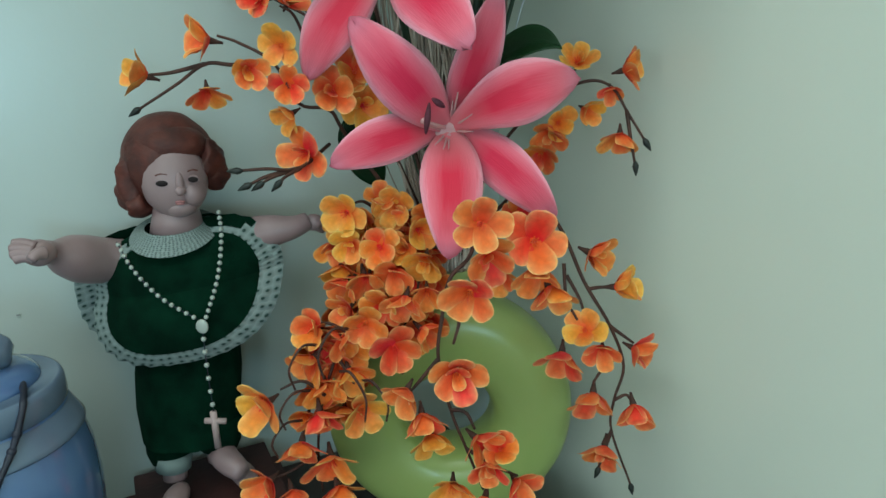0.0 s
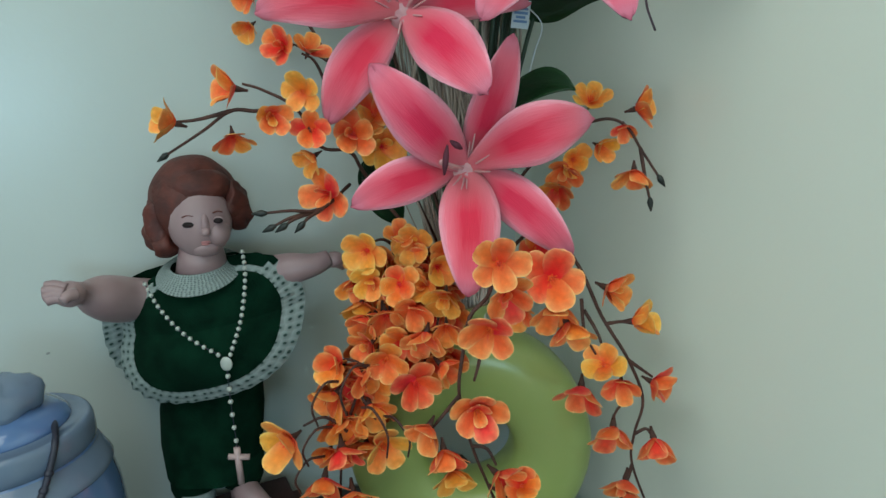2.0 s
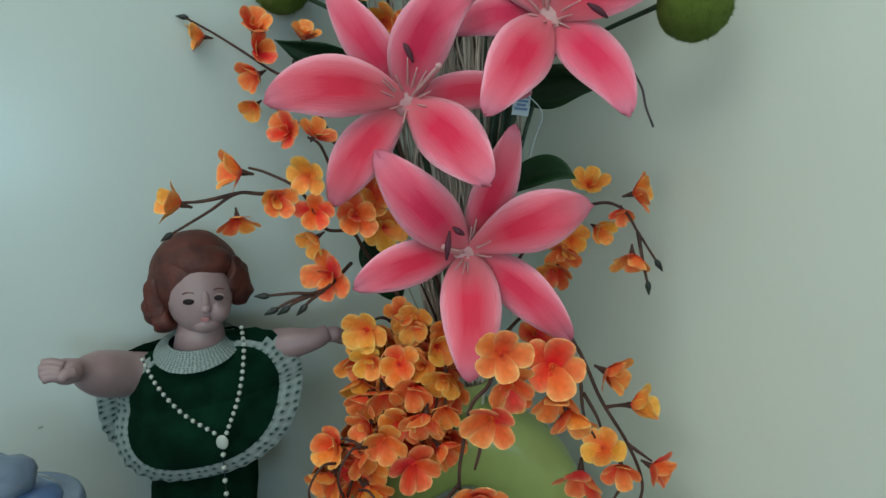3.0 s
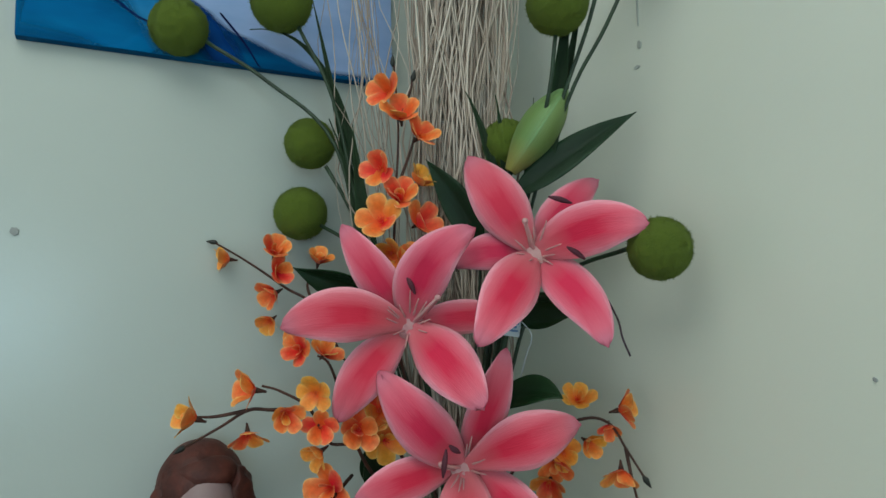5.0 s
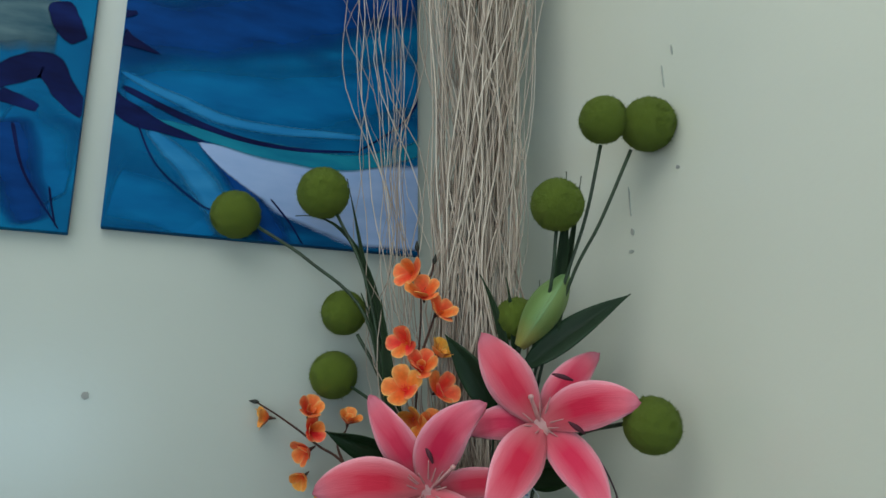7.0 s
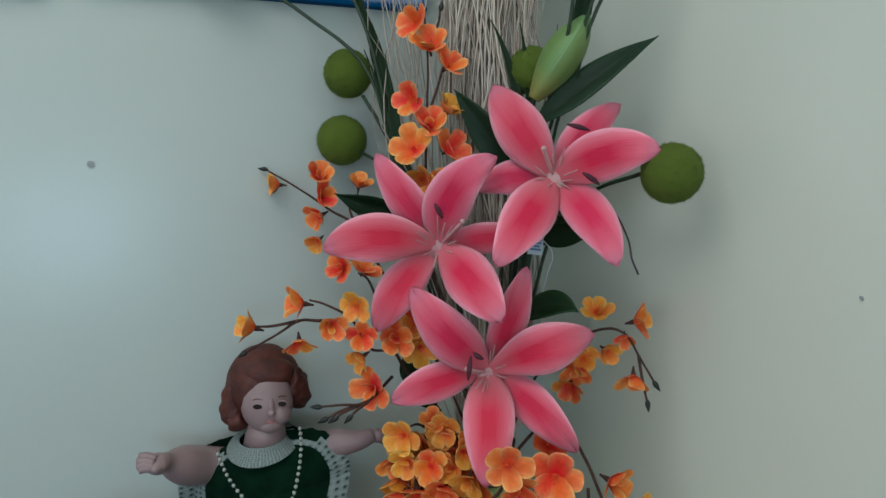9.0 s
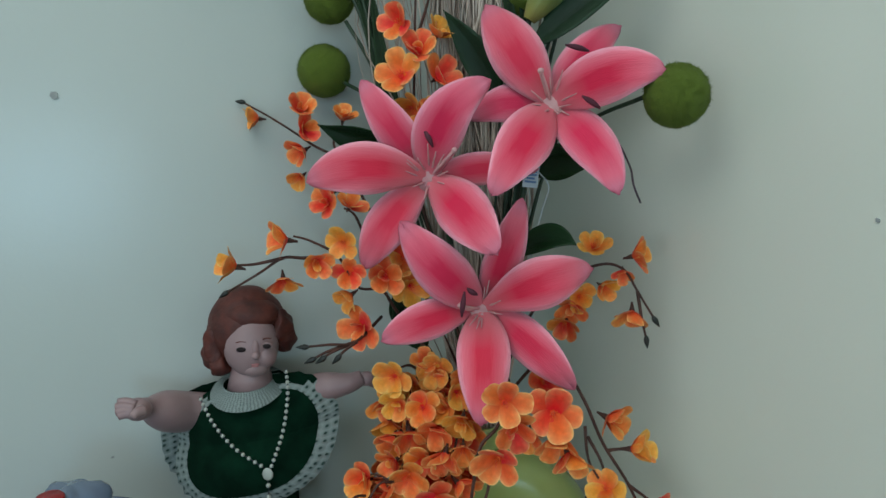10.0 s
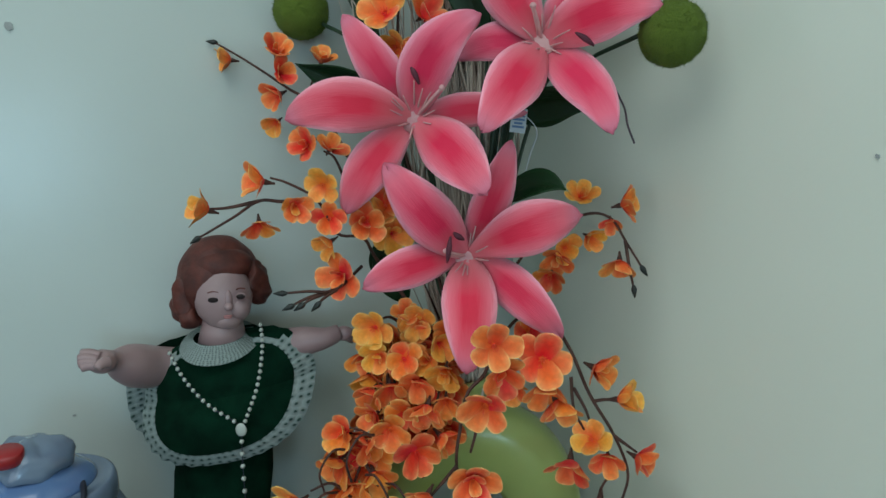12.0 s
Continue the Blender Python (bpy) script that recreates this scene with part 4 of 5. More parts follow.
branch(NECK, "brown artificial branch of red-orange blossoms drooping before the vase", [
    [NECK, (-0.029, -0.200, 1.105), (-0.038, -0.300, 1.103), (-0.052, -0.317, 1.092), (-0.058, -0.317, 1.065), (-0.061, -0.313, 1.036), (-0.054, -0.309, 0.997), (-0.044, -0.309, 0.967), (-0.033, -0.311, 0.936)],
    [(-0.053, -0.315, 1.072), (-0.047, -0.317, 1.065), (-0.051, -0.317, 1.048)], [(-0.061, -0.313, 1.036), (-0.072, -0.311, 1.022), (-0.080, -0.310, 1.012)], [(-0.054, -0.309, 0.997), (-0.044, -0.310, 0.995), (-0.038, -0.311, 0.983)], [(-0.044, -0.309, 0.967), (-0.025, -0.311, 0.954), (-0.009, -0.311, 0.946)]],
    [((-0.034, -0.331, 1.130), 0.041, "r", (0.0, 0.05), 8), ((-0.028, -0.310, 1.105), 0.043, "r", (0.2, -0.3), 30), ((-0.040, -0.317, 1.083), 0.046, "r", (0.1, -0.3), 40), ((0.002, -0.300, 1.110), 0.050, "r", (0.1, 0), 25), ((0.005, -0.300, 1.091), 0.043, "o", (0.0, -0.4), 35), ((0.012, -0.301, 1.079), 0.043, "o", (0.2, -0.5), 40),
     ((-0.050, -0.321, 1.030), 0.046, "r", (0.05, -0.25), 38), ((-0.082, -0.317, 1.017), 0.040, "r", (-0.2, -0.4), 40), ((-0.073, -0.317, 0.999), 0.041, "r", (-0.1, -0.6), 40), ((-0.068, -0.315, 0.982), 0.041, "y", (0, -0.6), 40), ((-0.038, -0.315, 0.979), 0.043, "r", (0.3, -0.4), 45),
     ((-0.054, -0.317, 0.945), 0.043, "y", (-0.2, -0.3), 35), ((-0.030, -0.315, 0.960), 0.040, "r", (0.1, -0.4), 40), ((-0.011, -0.315, 0.945), 0.041, "r", (0.5, -0.3), 45), ((-0.032, -0.317, 0.934), 0.043, "o", (0, -0.5), 40), ((-0.021, -0.310, 0.966), 0.036, "o", (0.3, 0.4), 45)])
branch(NECK, "thick brown artificial branch crowded with orange blossoms", [
    [NECK, (-0.105, -0.190, 1.107), (-0.119, -0.210, 1.075), (-0.116, -0.225, 1.043), (-0.104, -0.235, 1.013), (-0.089, -0.245, 0.993)],
    [NECK, (-0.092, -0.190, 1.097), (-0.075, -0.220, 1.067), (-0.083, -0.240, 1.037)], [(-0.105, -0.190, 1.107), (-0.117, -0.200, 1.119), (-0.129, -0.210, 1.117)]],
    [((-0.128, -0.215, 1.114), 0.043, "y", (-0.3, 0.1), 25), ((-0.091, -0.200, 1.114), 0.041, "y", (0.1, 0.1), 35), ((-0.104, -0.195, 1.119), 0.033, "o", (0, 0.3), 40), ((-0.127, -0.215, 1.090), 0.037, "y", (-0.3, -0.1), 40), ((-0.104, -0.220, 1.087), 0.039, "o", (0, 0), 35), ((-0.075, -0.215, 1.099), 0.041, "y", (0.1, 0.1), 35),
     ((-0.069, -0.232, 1.081), 0.043, "y", (0, -0.2), 35), ((-0.094, -0.228, 1.070), 0.043, "o", (0, -0.2), 35), ((-0.132, -0.220, 1.060), 0.041, "o", (-0.4, -0.2), 45), ((-0.116, -0.225, 1.066), 0.041, "o", (-0.1, -0.2), 40), ((-0.084, -0.245, 1.055), 0.045, "o", (-0.3, -0.3), 45), ((-0.069, -0.240, 1.059), 0.037, "o", (0.1, -0.2), 40),
     ((-0.116, -0.240, 1.034), 0.043, "o", (-0.2, -0.3), 35), ((-0.094, -0.252, 1.019), 0.048, "r", (0, -0.2), 25), ((-0.074, -0.250, 1.032), 0.041, "o", (0.4, -0.3), 40), ((-0.102, -0.235, 1.046), 0.041, "o", (0, -0.2), 40), ((-0.129, -0.230, 1.043), 0.037, "o", (-0.3, -0.3), 45), ((-0.116, -0.200, 1.100), 0.035, "y", (0, 0), 40), ((-0.085, -0.215, 1.084), 0.037, "y", (0, 0), 40), ((-0.012, -0.225, 1.065), 0.037, "o", (0.1, -0.3), 40), ((-0.000, -0.225, 1.109), 0.039, "r", (0.1, 0.1), 35)])
crowd = bpy.data.objects[[o.name for o in scene.objects if o.name.startswith("blossom_branch")][-1]]
lo, hi = (-0.143, -0.222, 1.005), (-0.062, -0.200, 1.109)
for k in range(44):
    a, b = (k * 0.618) % 1, (k + 0.5) / 44
    blossom(crowd, (lo[0] + (hi[0] - lo[0]) * a, -0.190 - 0.028 * (1 - b) + 0.010 * math.sin(7 * k), lo[2] + (hi[2] - lo[2]) * b), rnd.uniform(0.036, 0.044), rnd.choice("ooyrr"), (rnd.uniform(-0.4, 0.4), rnd.uniform(-0.5, 0.1)), 38)
branch(NECK, "brown artificial branch of orange blossoms drooping beside the statue", [
    [NECK, (-0.102, -0.200, 1.086), (-0.120, -0.225, 1.043), (-0.140, -0.238, 1.007), (-0.153, -0.245, 0.968), (-0.158, -0.250, 0.931), (-0.156, -0.255, 0.899)],
    [(-0.130, -0.235, 1.024), (-0.144, -0.235, 1.032), (-0.153, -0.235, 1.032)], [(-0.150, -0.245, 0.977), (-0.165, -0.250, 0.992), (-0.182, -0.253, 0.987)], [(-0.140, -0.238, 1.007), (-0.127, -0.245, 0.986), (-0.121, -0.247, 0.974)], [(-0.158, -0.250, 0.931), (-0.176, -0.255, 0.920), (-0.194, -0.258, 0.913)]],
    [((-0.154, -0.238, 1.029), 0.043, "o", (-0.5, 0.2), 55), ((-0.157, -0.243, 1.008), 0.048, "o", (-0.4, -0.3), 50), ((-0.134, -0.238, 1.021), 0.039, "o", (0.2, -0.3), 45), ((-0.131, -0.243, 0.997), 0.043, "y", (0.2, -0.4), 45), ((-0.191, -0.258, 0.979), 0.054, "y", (-0.3, -0.3), 40), ((-0.153, -0.256, 0.969), 0.050, "r", (-0.1, -0.7), 40),
     ((-0.122, -0.252, 0.969), 0.048, "y", (0.1, -0.1), 30), ((-0.168, -0.258, 0.945), 0.048, "r", (-0.2, -0.6), 40), ((-0.146, -0.264, 0.935), 0.056, "o", (0.1, -0.6), 35), ((-0.194, -0.264, 0.916), 0.050, "o", (-0.2, -0.3), 40), ((-0.178, -0.264, 0.907), 0.045, "r", (0, -0.5), 40), ((-0.149, -0.246, 0.987), 0.043, "o", (0, -0.5), 45), ((-0.143, -0.262, 0.908), 0.045, "o", (0.1, -0.6), 45)])
crowd = bpy.data.objects[[o.name for o in scene.objects if o.name.startswith("blossom_branch")][-1]]
lo, hi = (-0.166, -0.240, 0.956), (-0.119, -0.225, 1.026)
for k in range(16):
    a, b = (k * 0.618) % 1, (k + 0.5) / 16
    blossom(crowd, (lo[0] + (hi[0] - lo[0]) * a, -0.226 - 0.014 * (1 - b), lo[2] + (hi[2] - lo[2]) * b), rnd.uniform(0.034, 0.040), rnd.choice("oor"), (rnd.uniform(-0.5, 0.4), rnd.uniform(-0.7, 0.0)), 42)
for u, z, side, drop in ((-0.150, 1.022, -1, 0.030), (-0.136, 1.000, 1, 0.036), (-0.120, 0.992, 1, 0.028), (-0.160, 0.985, -1, 0.026), (-0.128, 1.034, -1, 0.034), (-0.168, 0.960, -1, 0.024)):
    twig(crowd, [(u, -0.252, z), (u + side * 0.010, -0.264, z + 0.004), (u + side * 0.020, -0.268, z - 0.4 * drop), (u + side * 0.018, -0.264, z - drop)], 0.0012, 0.0008)
branch(NECK, "upright brown artificial twig with small orange blossoms among the sticks", [
    [NECK, (-0.106, -0.180, 1.286), (-0.104, -0.185, 1.348), (-0.101, -0.187, 1.401), (-0.098, -0.187, 1.456), (-0.101, -0.187, 1.517)], [(-0.101, -0.187, 1.401), (-0.089, -0.187, 1.433), (-0.084, -0.187, 1.449)], [(-0.097, -0.187, 1.467), (-0.087, -0.187, 1.490), (-0.085, -0.187, 1.502)]],
    [((-0.106, -0.190, 1.489), 0.042, "r", (-0.2, 0.1), 40), ((-0.095, -0.190, 1.466), 0.044, "o", (-0.1, 0.6), 40), ((-0.080, -0.190, 1.448), 0.042, "r", (0.4, 0.2), 45), ((-0.112, -0.190, 1.419), 0.044, "r", (-0.4, 0.1), 45), ((-0.082, -0.190, 1.407), 0.042, "y", (0.3, 0.6), 40), ((-0.097, -0.190, 1.394), 0.042, "r", (0, 0.2), 45),
     ((-0.113, -0.192, 1.374), 0.049, "o", (-0.1, 0.2), 30), ((-0.082, -0.188, 1.372), 0.044, "r", (0.3, 0), 45), ((-0.105, -0.194, 1.347), 0.044, "y", (-0.1, -0.1), 35), ((-0.092, -0.190, 1.337), 0.042, "o", (0.2, 0.1), 40)],
    [((-0.102, -0.187, 1.517), (0, 0, 1)), ((-0.084, -0.187, 1.503), (0.2, 0, 1))])


def tongue(name, parent, base, mid, tip, width, mat, normal=None, cup=0.2, peak=0.5, thick=0.0009, twist=0.0, steps=18, label="", shape=0.85, blunt=1.07, rounded=0.0, recurve=0.0, bend=0.0):
    """A long petal or leaf from base over mid to tip, widest at peak."""
    b, m, t = V(base), V(mid), V(tip)
    n0 = (normal or -AWAY).normalized()
    m = m + (t - b).normalized().cross(n0) * bend
    c = 2 * m - 0.5 * (b + t)
    seed = rnd.uniform(0, 50)

    def place(a, q):
        p = (1 - a) ** 2 * b + 2 * a * (1 - a) * c + a * a * t + AWAY * (recurve * max(0.0, a - 0.55) ** 2 * 5)
        way = (2 * (1 - a) * (c - b) + 2 * a * (t - c)).normalized()
        side = way.cross(n0).normalized()
        n = side.cross(way)
        k = 2 * q - 1
        x = a ** (math.log(0.5) / math.log(peak))
        k0 = max(0.0, math.sin(math.pi * x))
        body = k0 ** (blunt if x > 0.5 else shape)
        if x > 0.5:
            body = (1 - rounded) * body + rounded * max(0.0, 1 - (2 * x - 1) ** 9) ** 0.5
        w = width * (0.16 * (1 - a) ** 3 + body)
        side = math.cos(twist * a) * side + math.sin(twist * a) * n
        wave = (0.05 + 0.10 * abs(k)) * width * noise.noise(Vector((a * 3, k * 1.2, seed)))
        return p + side * (k * w) + n * (cup * w * (abs(k) ** 1.5) - 0.10 * w * math.exp(-(k * 6) ** 2) + wave) - b

    bm = sheet(bmesh.new(), place, steps, 8)
    ob = new(name, mesh_of(name, bm, mat))
    ob.location = b
    adopt(ob, parent)
    ob.location = b
    sol = ob.modifiers.new("thickness", "SOLIDIFY")
    sol.thickness = thick
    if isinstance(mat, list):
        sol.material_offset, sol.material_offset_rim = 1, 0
    return tagged(ob, label)


def lily(centre, petals, throat, label, anthers):
    """petals: (tip, half width, how far the middle comes forward, layer, sideways bend)."""
    t = thing("lily", V(centre), label, "artificial flower", "pink lilies in the vase")
    cu, cd, cz = centre
    for tip, w, lift, layer, bend, *more in petals:
        peak = more[0] if more else 0.46
        base = (cu, cd + 0.004 * layer, cz)
        mid = tuple(0.5 * a + 0.5 * b for a, b in zip(base, tip))
        way = (V(tip) - V(base)).normalized()
        mid = (mid[0], mid[1] - lift, mid[2])
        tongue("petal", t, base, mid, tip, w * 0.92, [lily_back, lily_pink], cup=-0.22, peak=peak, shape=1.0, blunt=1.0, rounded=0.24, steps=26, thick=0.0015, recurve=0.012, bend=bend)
    part("stem", tube(bmesh.new(), spline([V(centre) + AWAY * 0.004, V((cu * 0.7 - 0.015, cd + 0.035, cz - 0.05)), V(NECK)], 6), 0.0028, 8), stem_green, t)
    rr = random.Random(int(1000 * abs(cu)) + 3)
    for k in range(13):
        a = 2 * math.pi * k / 13 + rr.uniform(-0.25, 0.25)
        o = V(centre) + RIGHT * (0.004 * math.cos(a)) + UP * (0.004 * math.sin(a))
        e = o - AWAY * rr.uniform(0.010, 0.030) + RIGHT * (0.013 * math.cos(a)) + UP * (0.013 * math.sin(a) + rr.uniform(0, 0.010))
        part("filament", tube(bmesh.new(), spline([o, (o + e) / 2 - AWAY * 0.003, e], 4), [0.0012 - 0.0001 * i for i in range(9)], 6), filament_pale, t)
    throat_mesh = bmesh.new()
    for v in ball(throat_mesh, V(centre) - AWAY * 0.002, 0.011, 0.006, 0.011, 0, 20):
        v.co += Vector((noise.noise(v.co * 260), noise.noise(v.co * 260 + Vector((7, 0, 0))), noise.noise(v.co * 260 + Vector((0, 7, 0))))) * 0.003
    part("throat", throat_mesh, filament_pale, t, "pale pink throat")
    st = bmesh.new()
    e = V(throat)
    tube(st, spline([V(centre), (V(centre) + e) / 2 - AWAY * 0.004, e], 5), 0.0014, 7)
    ball(st, e, 0.0026, 0.0026, 0.0024, 0, 10)
    part("pistil", st, filament_pale, t)
    for p, q in anthers:
        am = bmesh.new()
        tube(am, spline([V(p), (V(p) + V(q)) / 2 - AWAY * 0.002, V(q)], 4), [0.0007 + 0.0016 * math.sin(math.pi * i / 8) for i in range(9)], 7)
        part("anther", am, anther_dark, t, "dark maroon anther")
    return t


lily((-0.049, -0.232, 1.176), [
    ((-0.014, -0.255, 1.267), 0.0160, 0.008, 1.5, 0.002), ((-0.132, -0.262, 1.155), 0.0172, 0.010, 1.5, 0.007, 0.50), ((0.023, -0.266, 1.113), 0.0178, 0.010, 1.5, -0.006),
    ((-0.112, -0.256, 1.251), 0.0214, 0.018, -0.5, 0.0, 0.46), ((0.041, -0.254, 1.208), 0.0220, 0.020, -0.5, -0.008, 0.54), ((-0.052, -0.298, 1.096), 0.0222, 0.008, -0.5, -0.002, 0.38)],
    (-0.066, -0.258, 1.184), "large pink artificial lily with pale rims, lowest of three", [((-0.062, -0.262, 1.196), (-0.065, -0.264, 1.176)), ((-0.060, -0.264, 1.199), (-0.052, -0.262, 1.193))])
lily((-0.089, -0.230, 1.286), [
    ((-0.143, -0.232, 1.368), 0.0172, 0.010, 1.5, 0.0), ((0.001, -0.225, 1.290), 0.0142, 0.010, 1.5, -0.004), ((-0.146, -0.244, 1.213), 0.0192, 0.012, 1.5, 0.005, 0.50),
    ((-0.037, -0.268, 1.359), 0.0212, 0.012, -0.5, -0.014, 0.42), ((-0.184, -0.268, 1.287), 0.0218, 0.014, -0.5, 0.01, 0.50), ((-0.035, -0.306, 1.229), 0.0220, 0.008, -0.5, -0.004, 0.46)],
    (-0.066, -0.256, 1.307), "large pink artificial lily with pale rims turned towards the statue", [((-0.090, -0.252, 1.327), (-0.083, -0.254, 1.310))])
lily((0.012, -0.230, 1.340), [
    ((0.074, -0.205, 1.406), 0.0168, 0.008, 1.5, -0.006), ((-0.056, -0.225, 1.334), 0.0160, 0.010, 1.5, 0.006), ((0.054, -0.298, 1.269), 0.0188, 0.006, 1.5, -0.008, 0.42),
    ((-0.038, -0.222, 1.425), 0.0222, 0.016, -0.5, -0.003, 0.50), ((0.090, -0.290, 1.357), 0.0212, 0.008, -0.5, -0.01, 0.44), ((-0.039, -0.308, 1.273), 0.0218, 0.006, -0.5, 0.002, 0.40)],
    (0.002, -0.256, 1.364), "large pink artificial lily with pale rims, highest of three", [((0.022, -0.246, 1.384), (0.040, -0.248, 1.378)), ((0.032, -0.262, 1.343), (0.045, -0.264, 1.333))])
wire = thing("petal_wire", V((0.072, -0.222, 1.288)), "thin dark wire sticking out behind a lily petal", "wire")
part("strand", tube(bmesh.new(), spline([V((0.032, -0.222, 1.337)), V((0.056, -0.248, 1.314)), V((0.0645, -0.272, 1.290)), V((0.0655, -0.282, 1.275)), V((0.070, -0.284, 1.262))], 6), 0.0008, 6), wire_dark, wire)


def leaf(base, mid, tip, width, label, mat=None, normal=None, peak=0.45, cup=0.3, twist=0.0):
    t = thing("leaf", V(base), label, "leaf", "lily leaves in the vase")
    tongue("blade", t, base, mid, tip, width, mat or leaf_green, normal, cup, peak, 0.0008, twist)
    part("stalk", tube(bmesh.new(), spline([V(base), V(tuple(0.6 * a + 0.4 * b for a, b in zip(base, NECK))), V(NECK)], 6), 0.0013, 6), stem_green, t)
    return t


leaf((0.001, -0.205, 1.392), (0.047, -0.212, 1.425), (0.104, -0.212, 1.460), 0.0135, "long dark green artificial lily leaf with a curled tip", normal=-AWAY + UP * 0.4)
leaf((-0.028, -0.190, 1.349), (-0.048, -0.195, 1.389), (-0.074, -0.200, 1.426), 0.0135, "long dark green artificial lily leaf between the lilies", normal=-AWAY - RIGHT * 0.3)
leaf((-0.121, -0.180, 1.317), (-0.155, -0.185, 1.324), (-0.190, -0.190, 1.337), 0.016, "dark green artificial leaf in shade behind a lily", normal=-AWAY * 0.7 - UP * 0.7)
leaf((-0.027, -0.185, 1.211), (0.003, -0.225, 1.231), (0.028, -0.244, 1.228), 0.0130, "broad dark green artificial leaf with a glossy face", normal=-AWAY + UP * 0.5, peak=0.55)
leaf((-0.011, -0.180, 1.289), (0.023, -0.190, 1.300), (0.061, -0.195, 1.293), 0.022, "dark green artificial leaf in shade under a lily", normal=-AWAY * 0.7 - UP * 0.7)
leaf((-0.105, -0.175, 1.127), (-0.118, -0.185, 1.157), (-0.129, -0.190, 1.182), 0.014, "dark green artificial leaf behind the blossoms")
leaf((-0.113, -0.165, 1.141), (-0.125, -0.175, 1.165), (-0.129, -0.180, 1.182), 0.012, "small dark green artificial leaf behind the blossoms")


def grass(base, mid, tip, width, label="narrow dark green artificial grass blade"):
    t = thing("grass_blade", V(base), label, "grass blade", "grass blades in the vase")
    tongue("blade", t, base, mid, tip, width, leaf_blade, None, 0.35, 0.35, 0.0006)
    return t


for b, m, e, w in (((-0.119, -0.160, 1.274), (-0.151, -0.150, 1.451), (-0.181, -0.160, 1.604), 0.0042), ((-0.122, -0.160, 1.274), (-0.158, -0.150, 1.500), (-0.238, -0.155, 1.564), 0.0036),
                   ((-0.115, -0.165, 1.275), (-0.130, -0.165, 1.370), (-0.141, -0.165, 1.468), 0.0085), ((-0.122, -0.155, 1.274), (-0.144, -0.150, 1.404), (-0.165, -0.150, 1.478), 0.0035),
                   ((-0.114, -0.160, 1.274), (-0.139, -0.160, 1.392), (-0.158, -0.160, 1.462), 0.0040), ((-0.009, -0.190, 1.367), (-0.021, -0.195, 1.437), (-0.039, -0.200, 1.485), 0.0042),
                   ((-0.004, -0.190, 1.367), (-0.007, -0.195, 1.431), (-0.013, -0.200, 1.481), 0.0036), ((0.021, -0.200, 1.398), (0.038, -0.220, 1.480), (0.047, -0.235, 1.577), 0.0070),
                   ((0.030, -0.200, 1.419), (0.047, -0.220, 1.497), (0.061, -0.235, 1.572), 0.0036), ((0.010, -0.200, 1.398), (0.016, -0.200, 1.441), (0.020, -0.200, 1.478), 0.0030)):
    grass(b, m, e, w)


# moss balls on stems
def moss_ball():
    bm = bmesh.new()
    bmesh.ops.create_icosphere(bm, subdivisions=4, radius=0.97)
    for v in bm.verts:
        v.co *= 1 + 0.05 * noise.noise(v.co * 4) + 0.03 * noise.noise(v.co * 11)
    r2 = random.Random(5)
    for k in range(2600):
        n = Vector((r2.gauss(0, 1), r2.gauss(0, 1), r2.gauss(0, 1))).normalized()
        o = n * 0.95
        s = n.orthogonal().normalized() * 0.016
        s.rotate(Matrix.Rotation(r2.uniform(0, 6.3), 3, n))
        e = n * r2.uniform(0.99, 1.035) + Vector([r2.uniform(-0.05, 0.05) for _ in range(3)])
        bm.faces.new([bm.verts.new(o - s), bm.verts.new(o + s), bm.verts.new(e)])
    return mesh_of("moss_head", bm, moss)


MOSS = moss_ball()
for at, r, line in (
        ((-0.303, -0.160, 1.566), 0.0270, [(-0.277, -0.160, 1.551), (-0.220, -0.158, 1.512), (-0.158, -0.158, 1.450), (-0.128, -0.160, 1.316)]),
        ((-0.207, -0.160, 1.588), 0.0290, [(-0.191, -0.160, 1.563), (-0.159, -0.160, 1.491), (-0.128, -0.160, 1.348)]),
        ((-0.188, -0.125, 1.461), 0.0250, [(-0.170, -0.140, 1.435), (-0.147, -0.145, 1.393), (-0.123, -0.155, 1.326)]),
        ((-0.200, -0.112, 1.3945), 0.0264, [(-0.178, -0.122, 1.381), (-0.146, -0.150, 1.359), (-0.116, -0.160, 1.316)]),
        ((0.083, -0.250, 1.623), 0.0235, [(0.079, -0.248, 1.598), (0.062, -0.240, 1.530), (0.040, -0.225, 1.468), (0.004, -0.190, 1.357)]),
        ((0.125, -0.250, 1.617), 0.0265, [(0.107, -0.248, 1.592), (0.075, -0.240, 1.524), (0.045, -0.225, 1.468), (0.009, -0.190, 1.357)]),
        ((0.035, -0.246, 1.540), 0.0255, [(0.033, -0.244, 1.515), (0.026, -0.230, 1.462), (0.002, -0.190, 1.367)]),
        ((0.100, -0.268, 1.3395), 0.0243, [(0.080, -0.255, 1.341), (0.050, -0.185, 1.330), (0.012, -0.178, 1.296)]),
        ((-0.003, -0.185, 1.442), 0.0220, [(-0.003, -0.185, 1.421), (-0.009, -0.182, 1.357)])):
    t = thing("moss_ball_stem", V(line[-1]), "round fuzzy moss-green ball on a thin dark stem", "artificial flower", "moss balls in the vase")
    ob = new("moss_head", MOSS)
    ob.matrix_basis = Matrix.Translation(V(at)) @ Euler([rnd.uniform(0, 6) for _ in range(3)]).to_matrix().to_4x4() @ Matrix.Scale(r, 4)
    adopt(ob, t)
    twig(t, line + [NECK], 0.0019, 0.0016, stem_green)

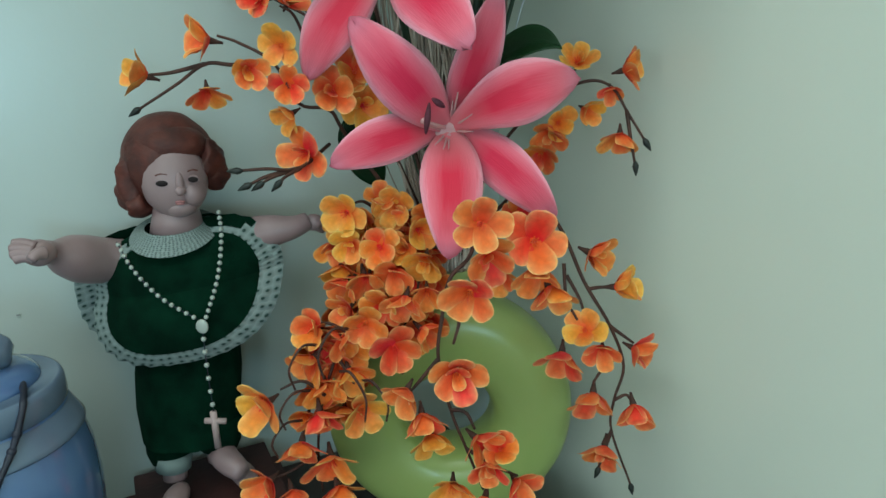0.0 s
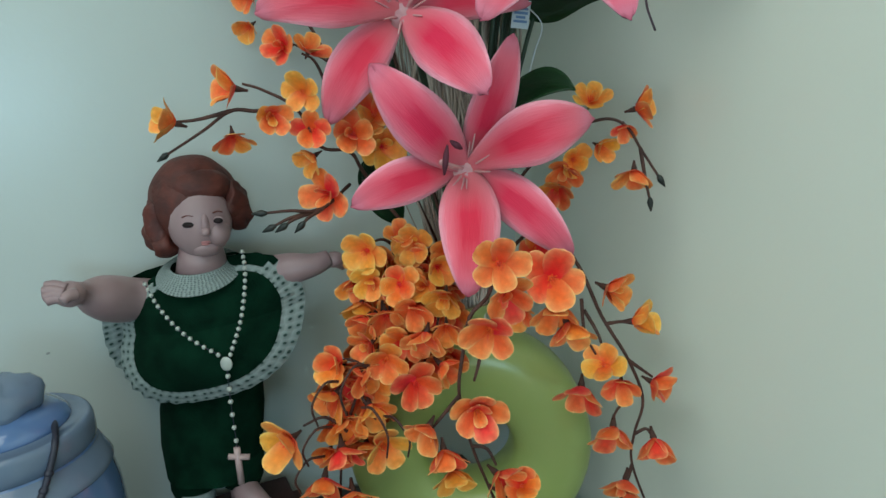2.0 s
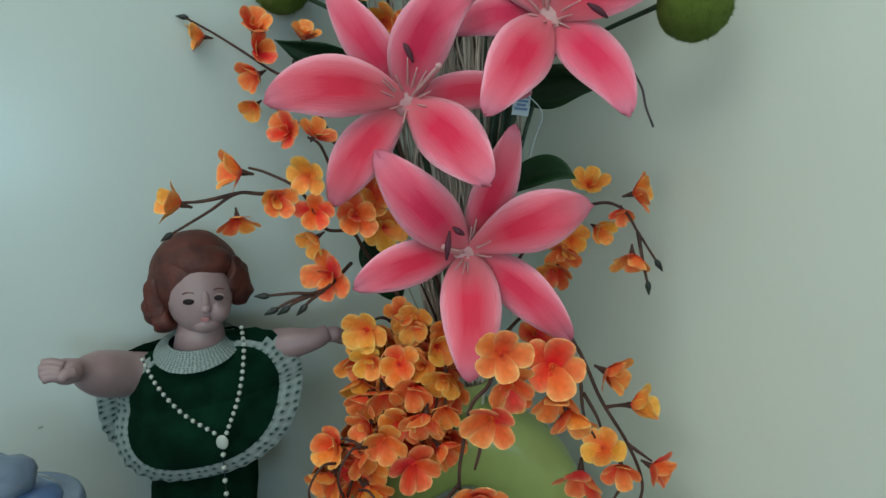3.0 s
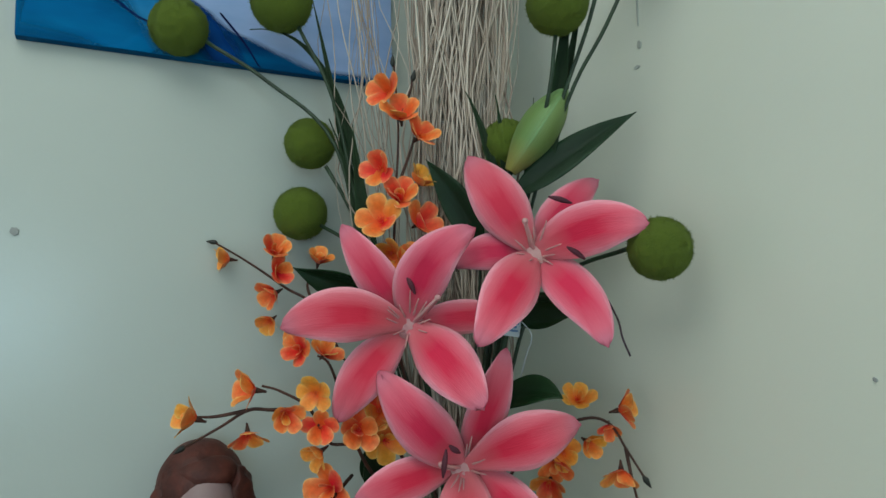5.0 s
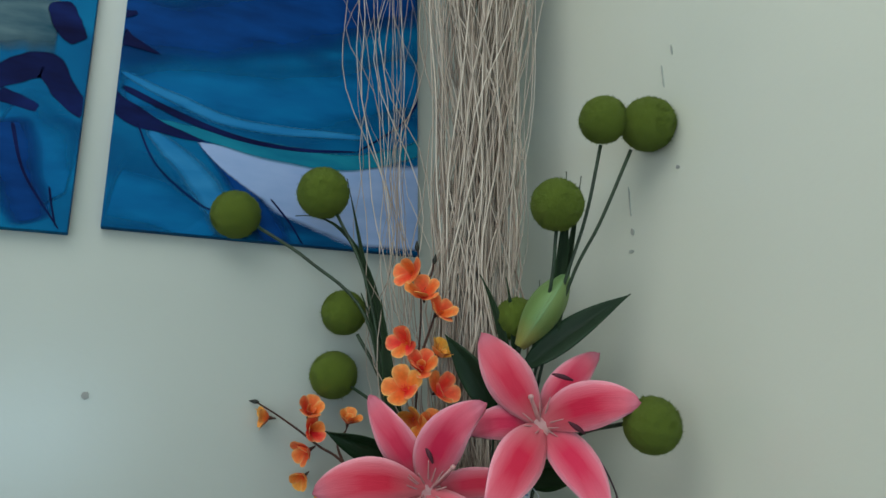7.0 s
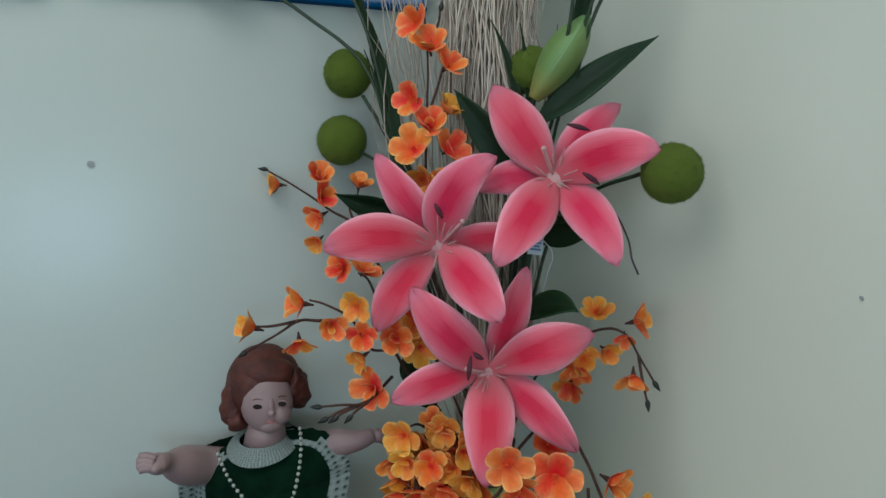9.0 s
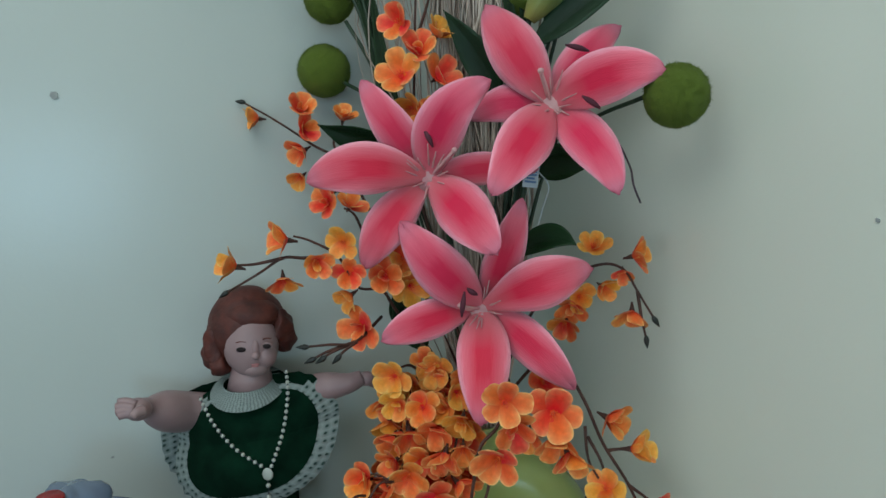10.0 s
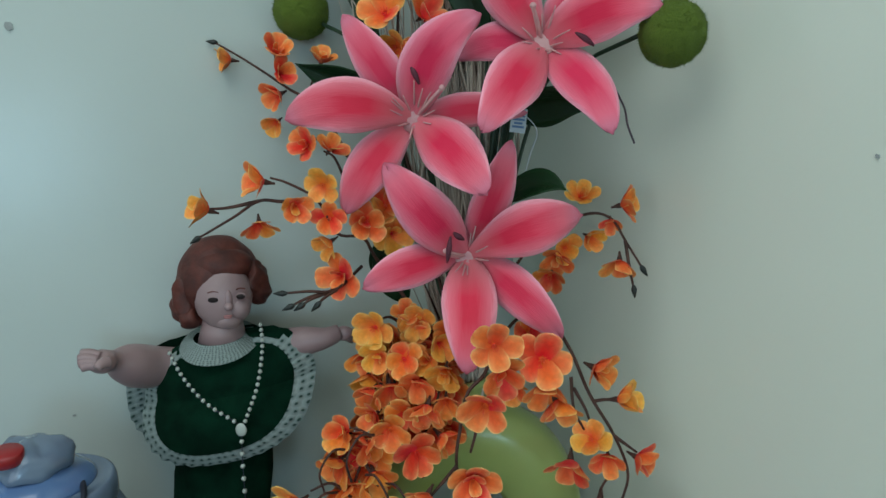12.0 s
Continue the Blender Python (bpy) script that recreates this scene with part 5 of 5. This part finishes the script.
# closed lily bud
t = thing("lily_bud", V((-0.003, -0.205, 1.414)), "closed pale green artificial lily bud", "artificial flower")
b0, b1 = V((-0.003, -0.208, 1.412)), V((0.045, -0.218, 1.480))
axis = b1 - b0
s1 = axis.cross(AWAY).normalized()
s2 = axis.normalized().cross(s1)
for k in range(3):
    def sepal(a, q, k=k):
        ang = 2 * math.pi * (k + 0.25 + (q - 0.5) * 1.08) / 3
        rr = 0.0155 * math.sin(math.pi * (0.12 + 0.86 * a) ** 1.25) ** 0.8 * (1 - 0.10 * math.cos(2 * math.pi * (q - 0.5)) + 0.12)
        return b0 + axis * a + (s1 * math.cos(ang) + s2 * math.sin(ang)) * rr
    part("sepal", sheet(bmesh.new(), sepal, 18, 8), bud_green, t)
twig(t, [(-0.003, -0.208, 1.412), (-0.012, -0.190, 1.367), NECK], 0.0024, 0.0024, stem_green)

# ---- bundle of pale sticks ----
bundle = thing("stick_bundle", V(NECK), "tall bundle of whitewashed wavy dried sticks", "dried sticks")
sr = random.Random(21)


def stick(lo, mid, hi, r, wob):
    pts = []
    ph = [sr.uniform(0, 6.3) for _ in range(4)]
    f1, f2 = sr.uniform(9, 16), sr.uniform(20, 34)
    n = 30
    a, b, c = Vector(lo), Vector(mid), Vector(hi)
    for i in range(n + 1):
        s = i / n
        k = 2 * b - 0.5 * (a + c)
        p = (1 - s) ** 2 * a + 2 * s * (1 - s) * k + s * s * c
        g = wob * min(1, 3 * s)
        p.x += g * (math.sin(f1 * s + ph[0]) + 0.5 * math.sin(f2 * s + ph[1]))
        p.y += g * 0.7 * (math.sin(f1 * s + ph[2]) + 0.5 * math.sin(f2 * s + ph[3]))
        pts.append(V(p))
    part("stick", tube(bmesh.new(), pts, [r * (1.15 - 0.5 * i / n) for i in range(n + 1)], 5), stick_white, bundle)


for k in range(265):
    q, g = sr.random(), sr.random()
    e = sr.uniform(-1, 1)
    stick((-0.050 + sr.uniform(-0.013, 0.013), -0.168 + sr.uniform(-0.013, 0.013), 1.035), (-0.044 + 0.075 * (g - 0.5), -0.150 + 0.018 * e, 1.46),
          (-0.106 + 0.185 * q, -0.125 + 0.035 * e, sr.uniform(1.98, 2.12)), sr.uniform(0.0005, 0.0013), sr.choice((0.004, 0.007, 0.011, 0.016)))
for k in range(27):
    q = sr.random()
    stick((-0.060 + sr.uniform(-0.010, 0.010), -0.168 + sr.uniform(-0.010, 0.010), 1.035), (-0.128 + 0.045 * (q - 0.5), -0.150, 1.46),
          (-0.205 + 0.085 * q, -0.135 + sr.uniform(-0.03, 0.03), sr.uniform(1.92, 2.08)), sr.uniform(0.0003, 0.0008), sr.choice((0.005, 0.010, 0.018)))

# price tag on a white thread
tag = thing("price_tag", V((-0.003, -0.205, 1.283)), "small white price tag with a blue print on a thread", "price tag")
tc = V((-0.004, -0.199, 1.284))
bm = bmesh.new()
box(bm, (-0.0065, -0.0004, -0.010), (0.0065, 0.0004, 0.010), 0.0002)
turn = RIGHT.to_track_quat("X", "Z").to_matrix().to_4x4() @ Matrix.Rotation(radians(8), 4, "Y")
bmesh.ops.transform(bm, matrix=Matrix.Translation(tc) @ turn, verts=bm.verts[:])
part("card", bm, tag_white, tag, smooth=False)
bm = bmesh.new()
for k, (w, z) in enumerate(((0.010, 0.004), (0.010, 0.001), (0.007, -0.002), (0.010, -0.005))):
    box(bm, (-w / 2, -0.0012, z - 0.0009), (w / 2, -0.0006, z + 0.0009))
bmesh.ops.transform(bm, matrix=Matrix.Translation(tc) @ turn, verts=bm.verts[:])
part("print", bm, tag_ink, tag, smooth=False)
part("thread", tube(bmesh.new(), spline([tc + UP * 0.0095, V((0.010, -0.208, 1.276)), V((0.005, -0.206, 1.257)), V((-0.001, -0.205, 1.235))], 6), 0.0005, 5), tag_white, tag)
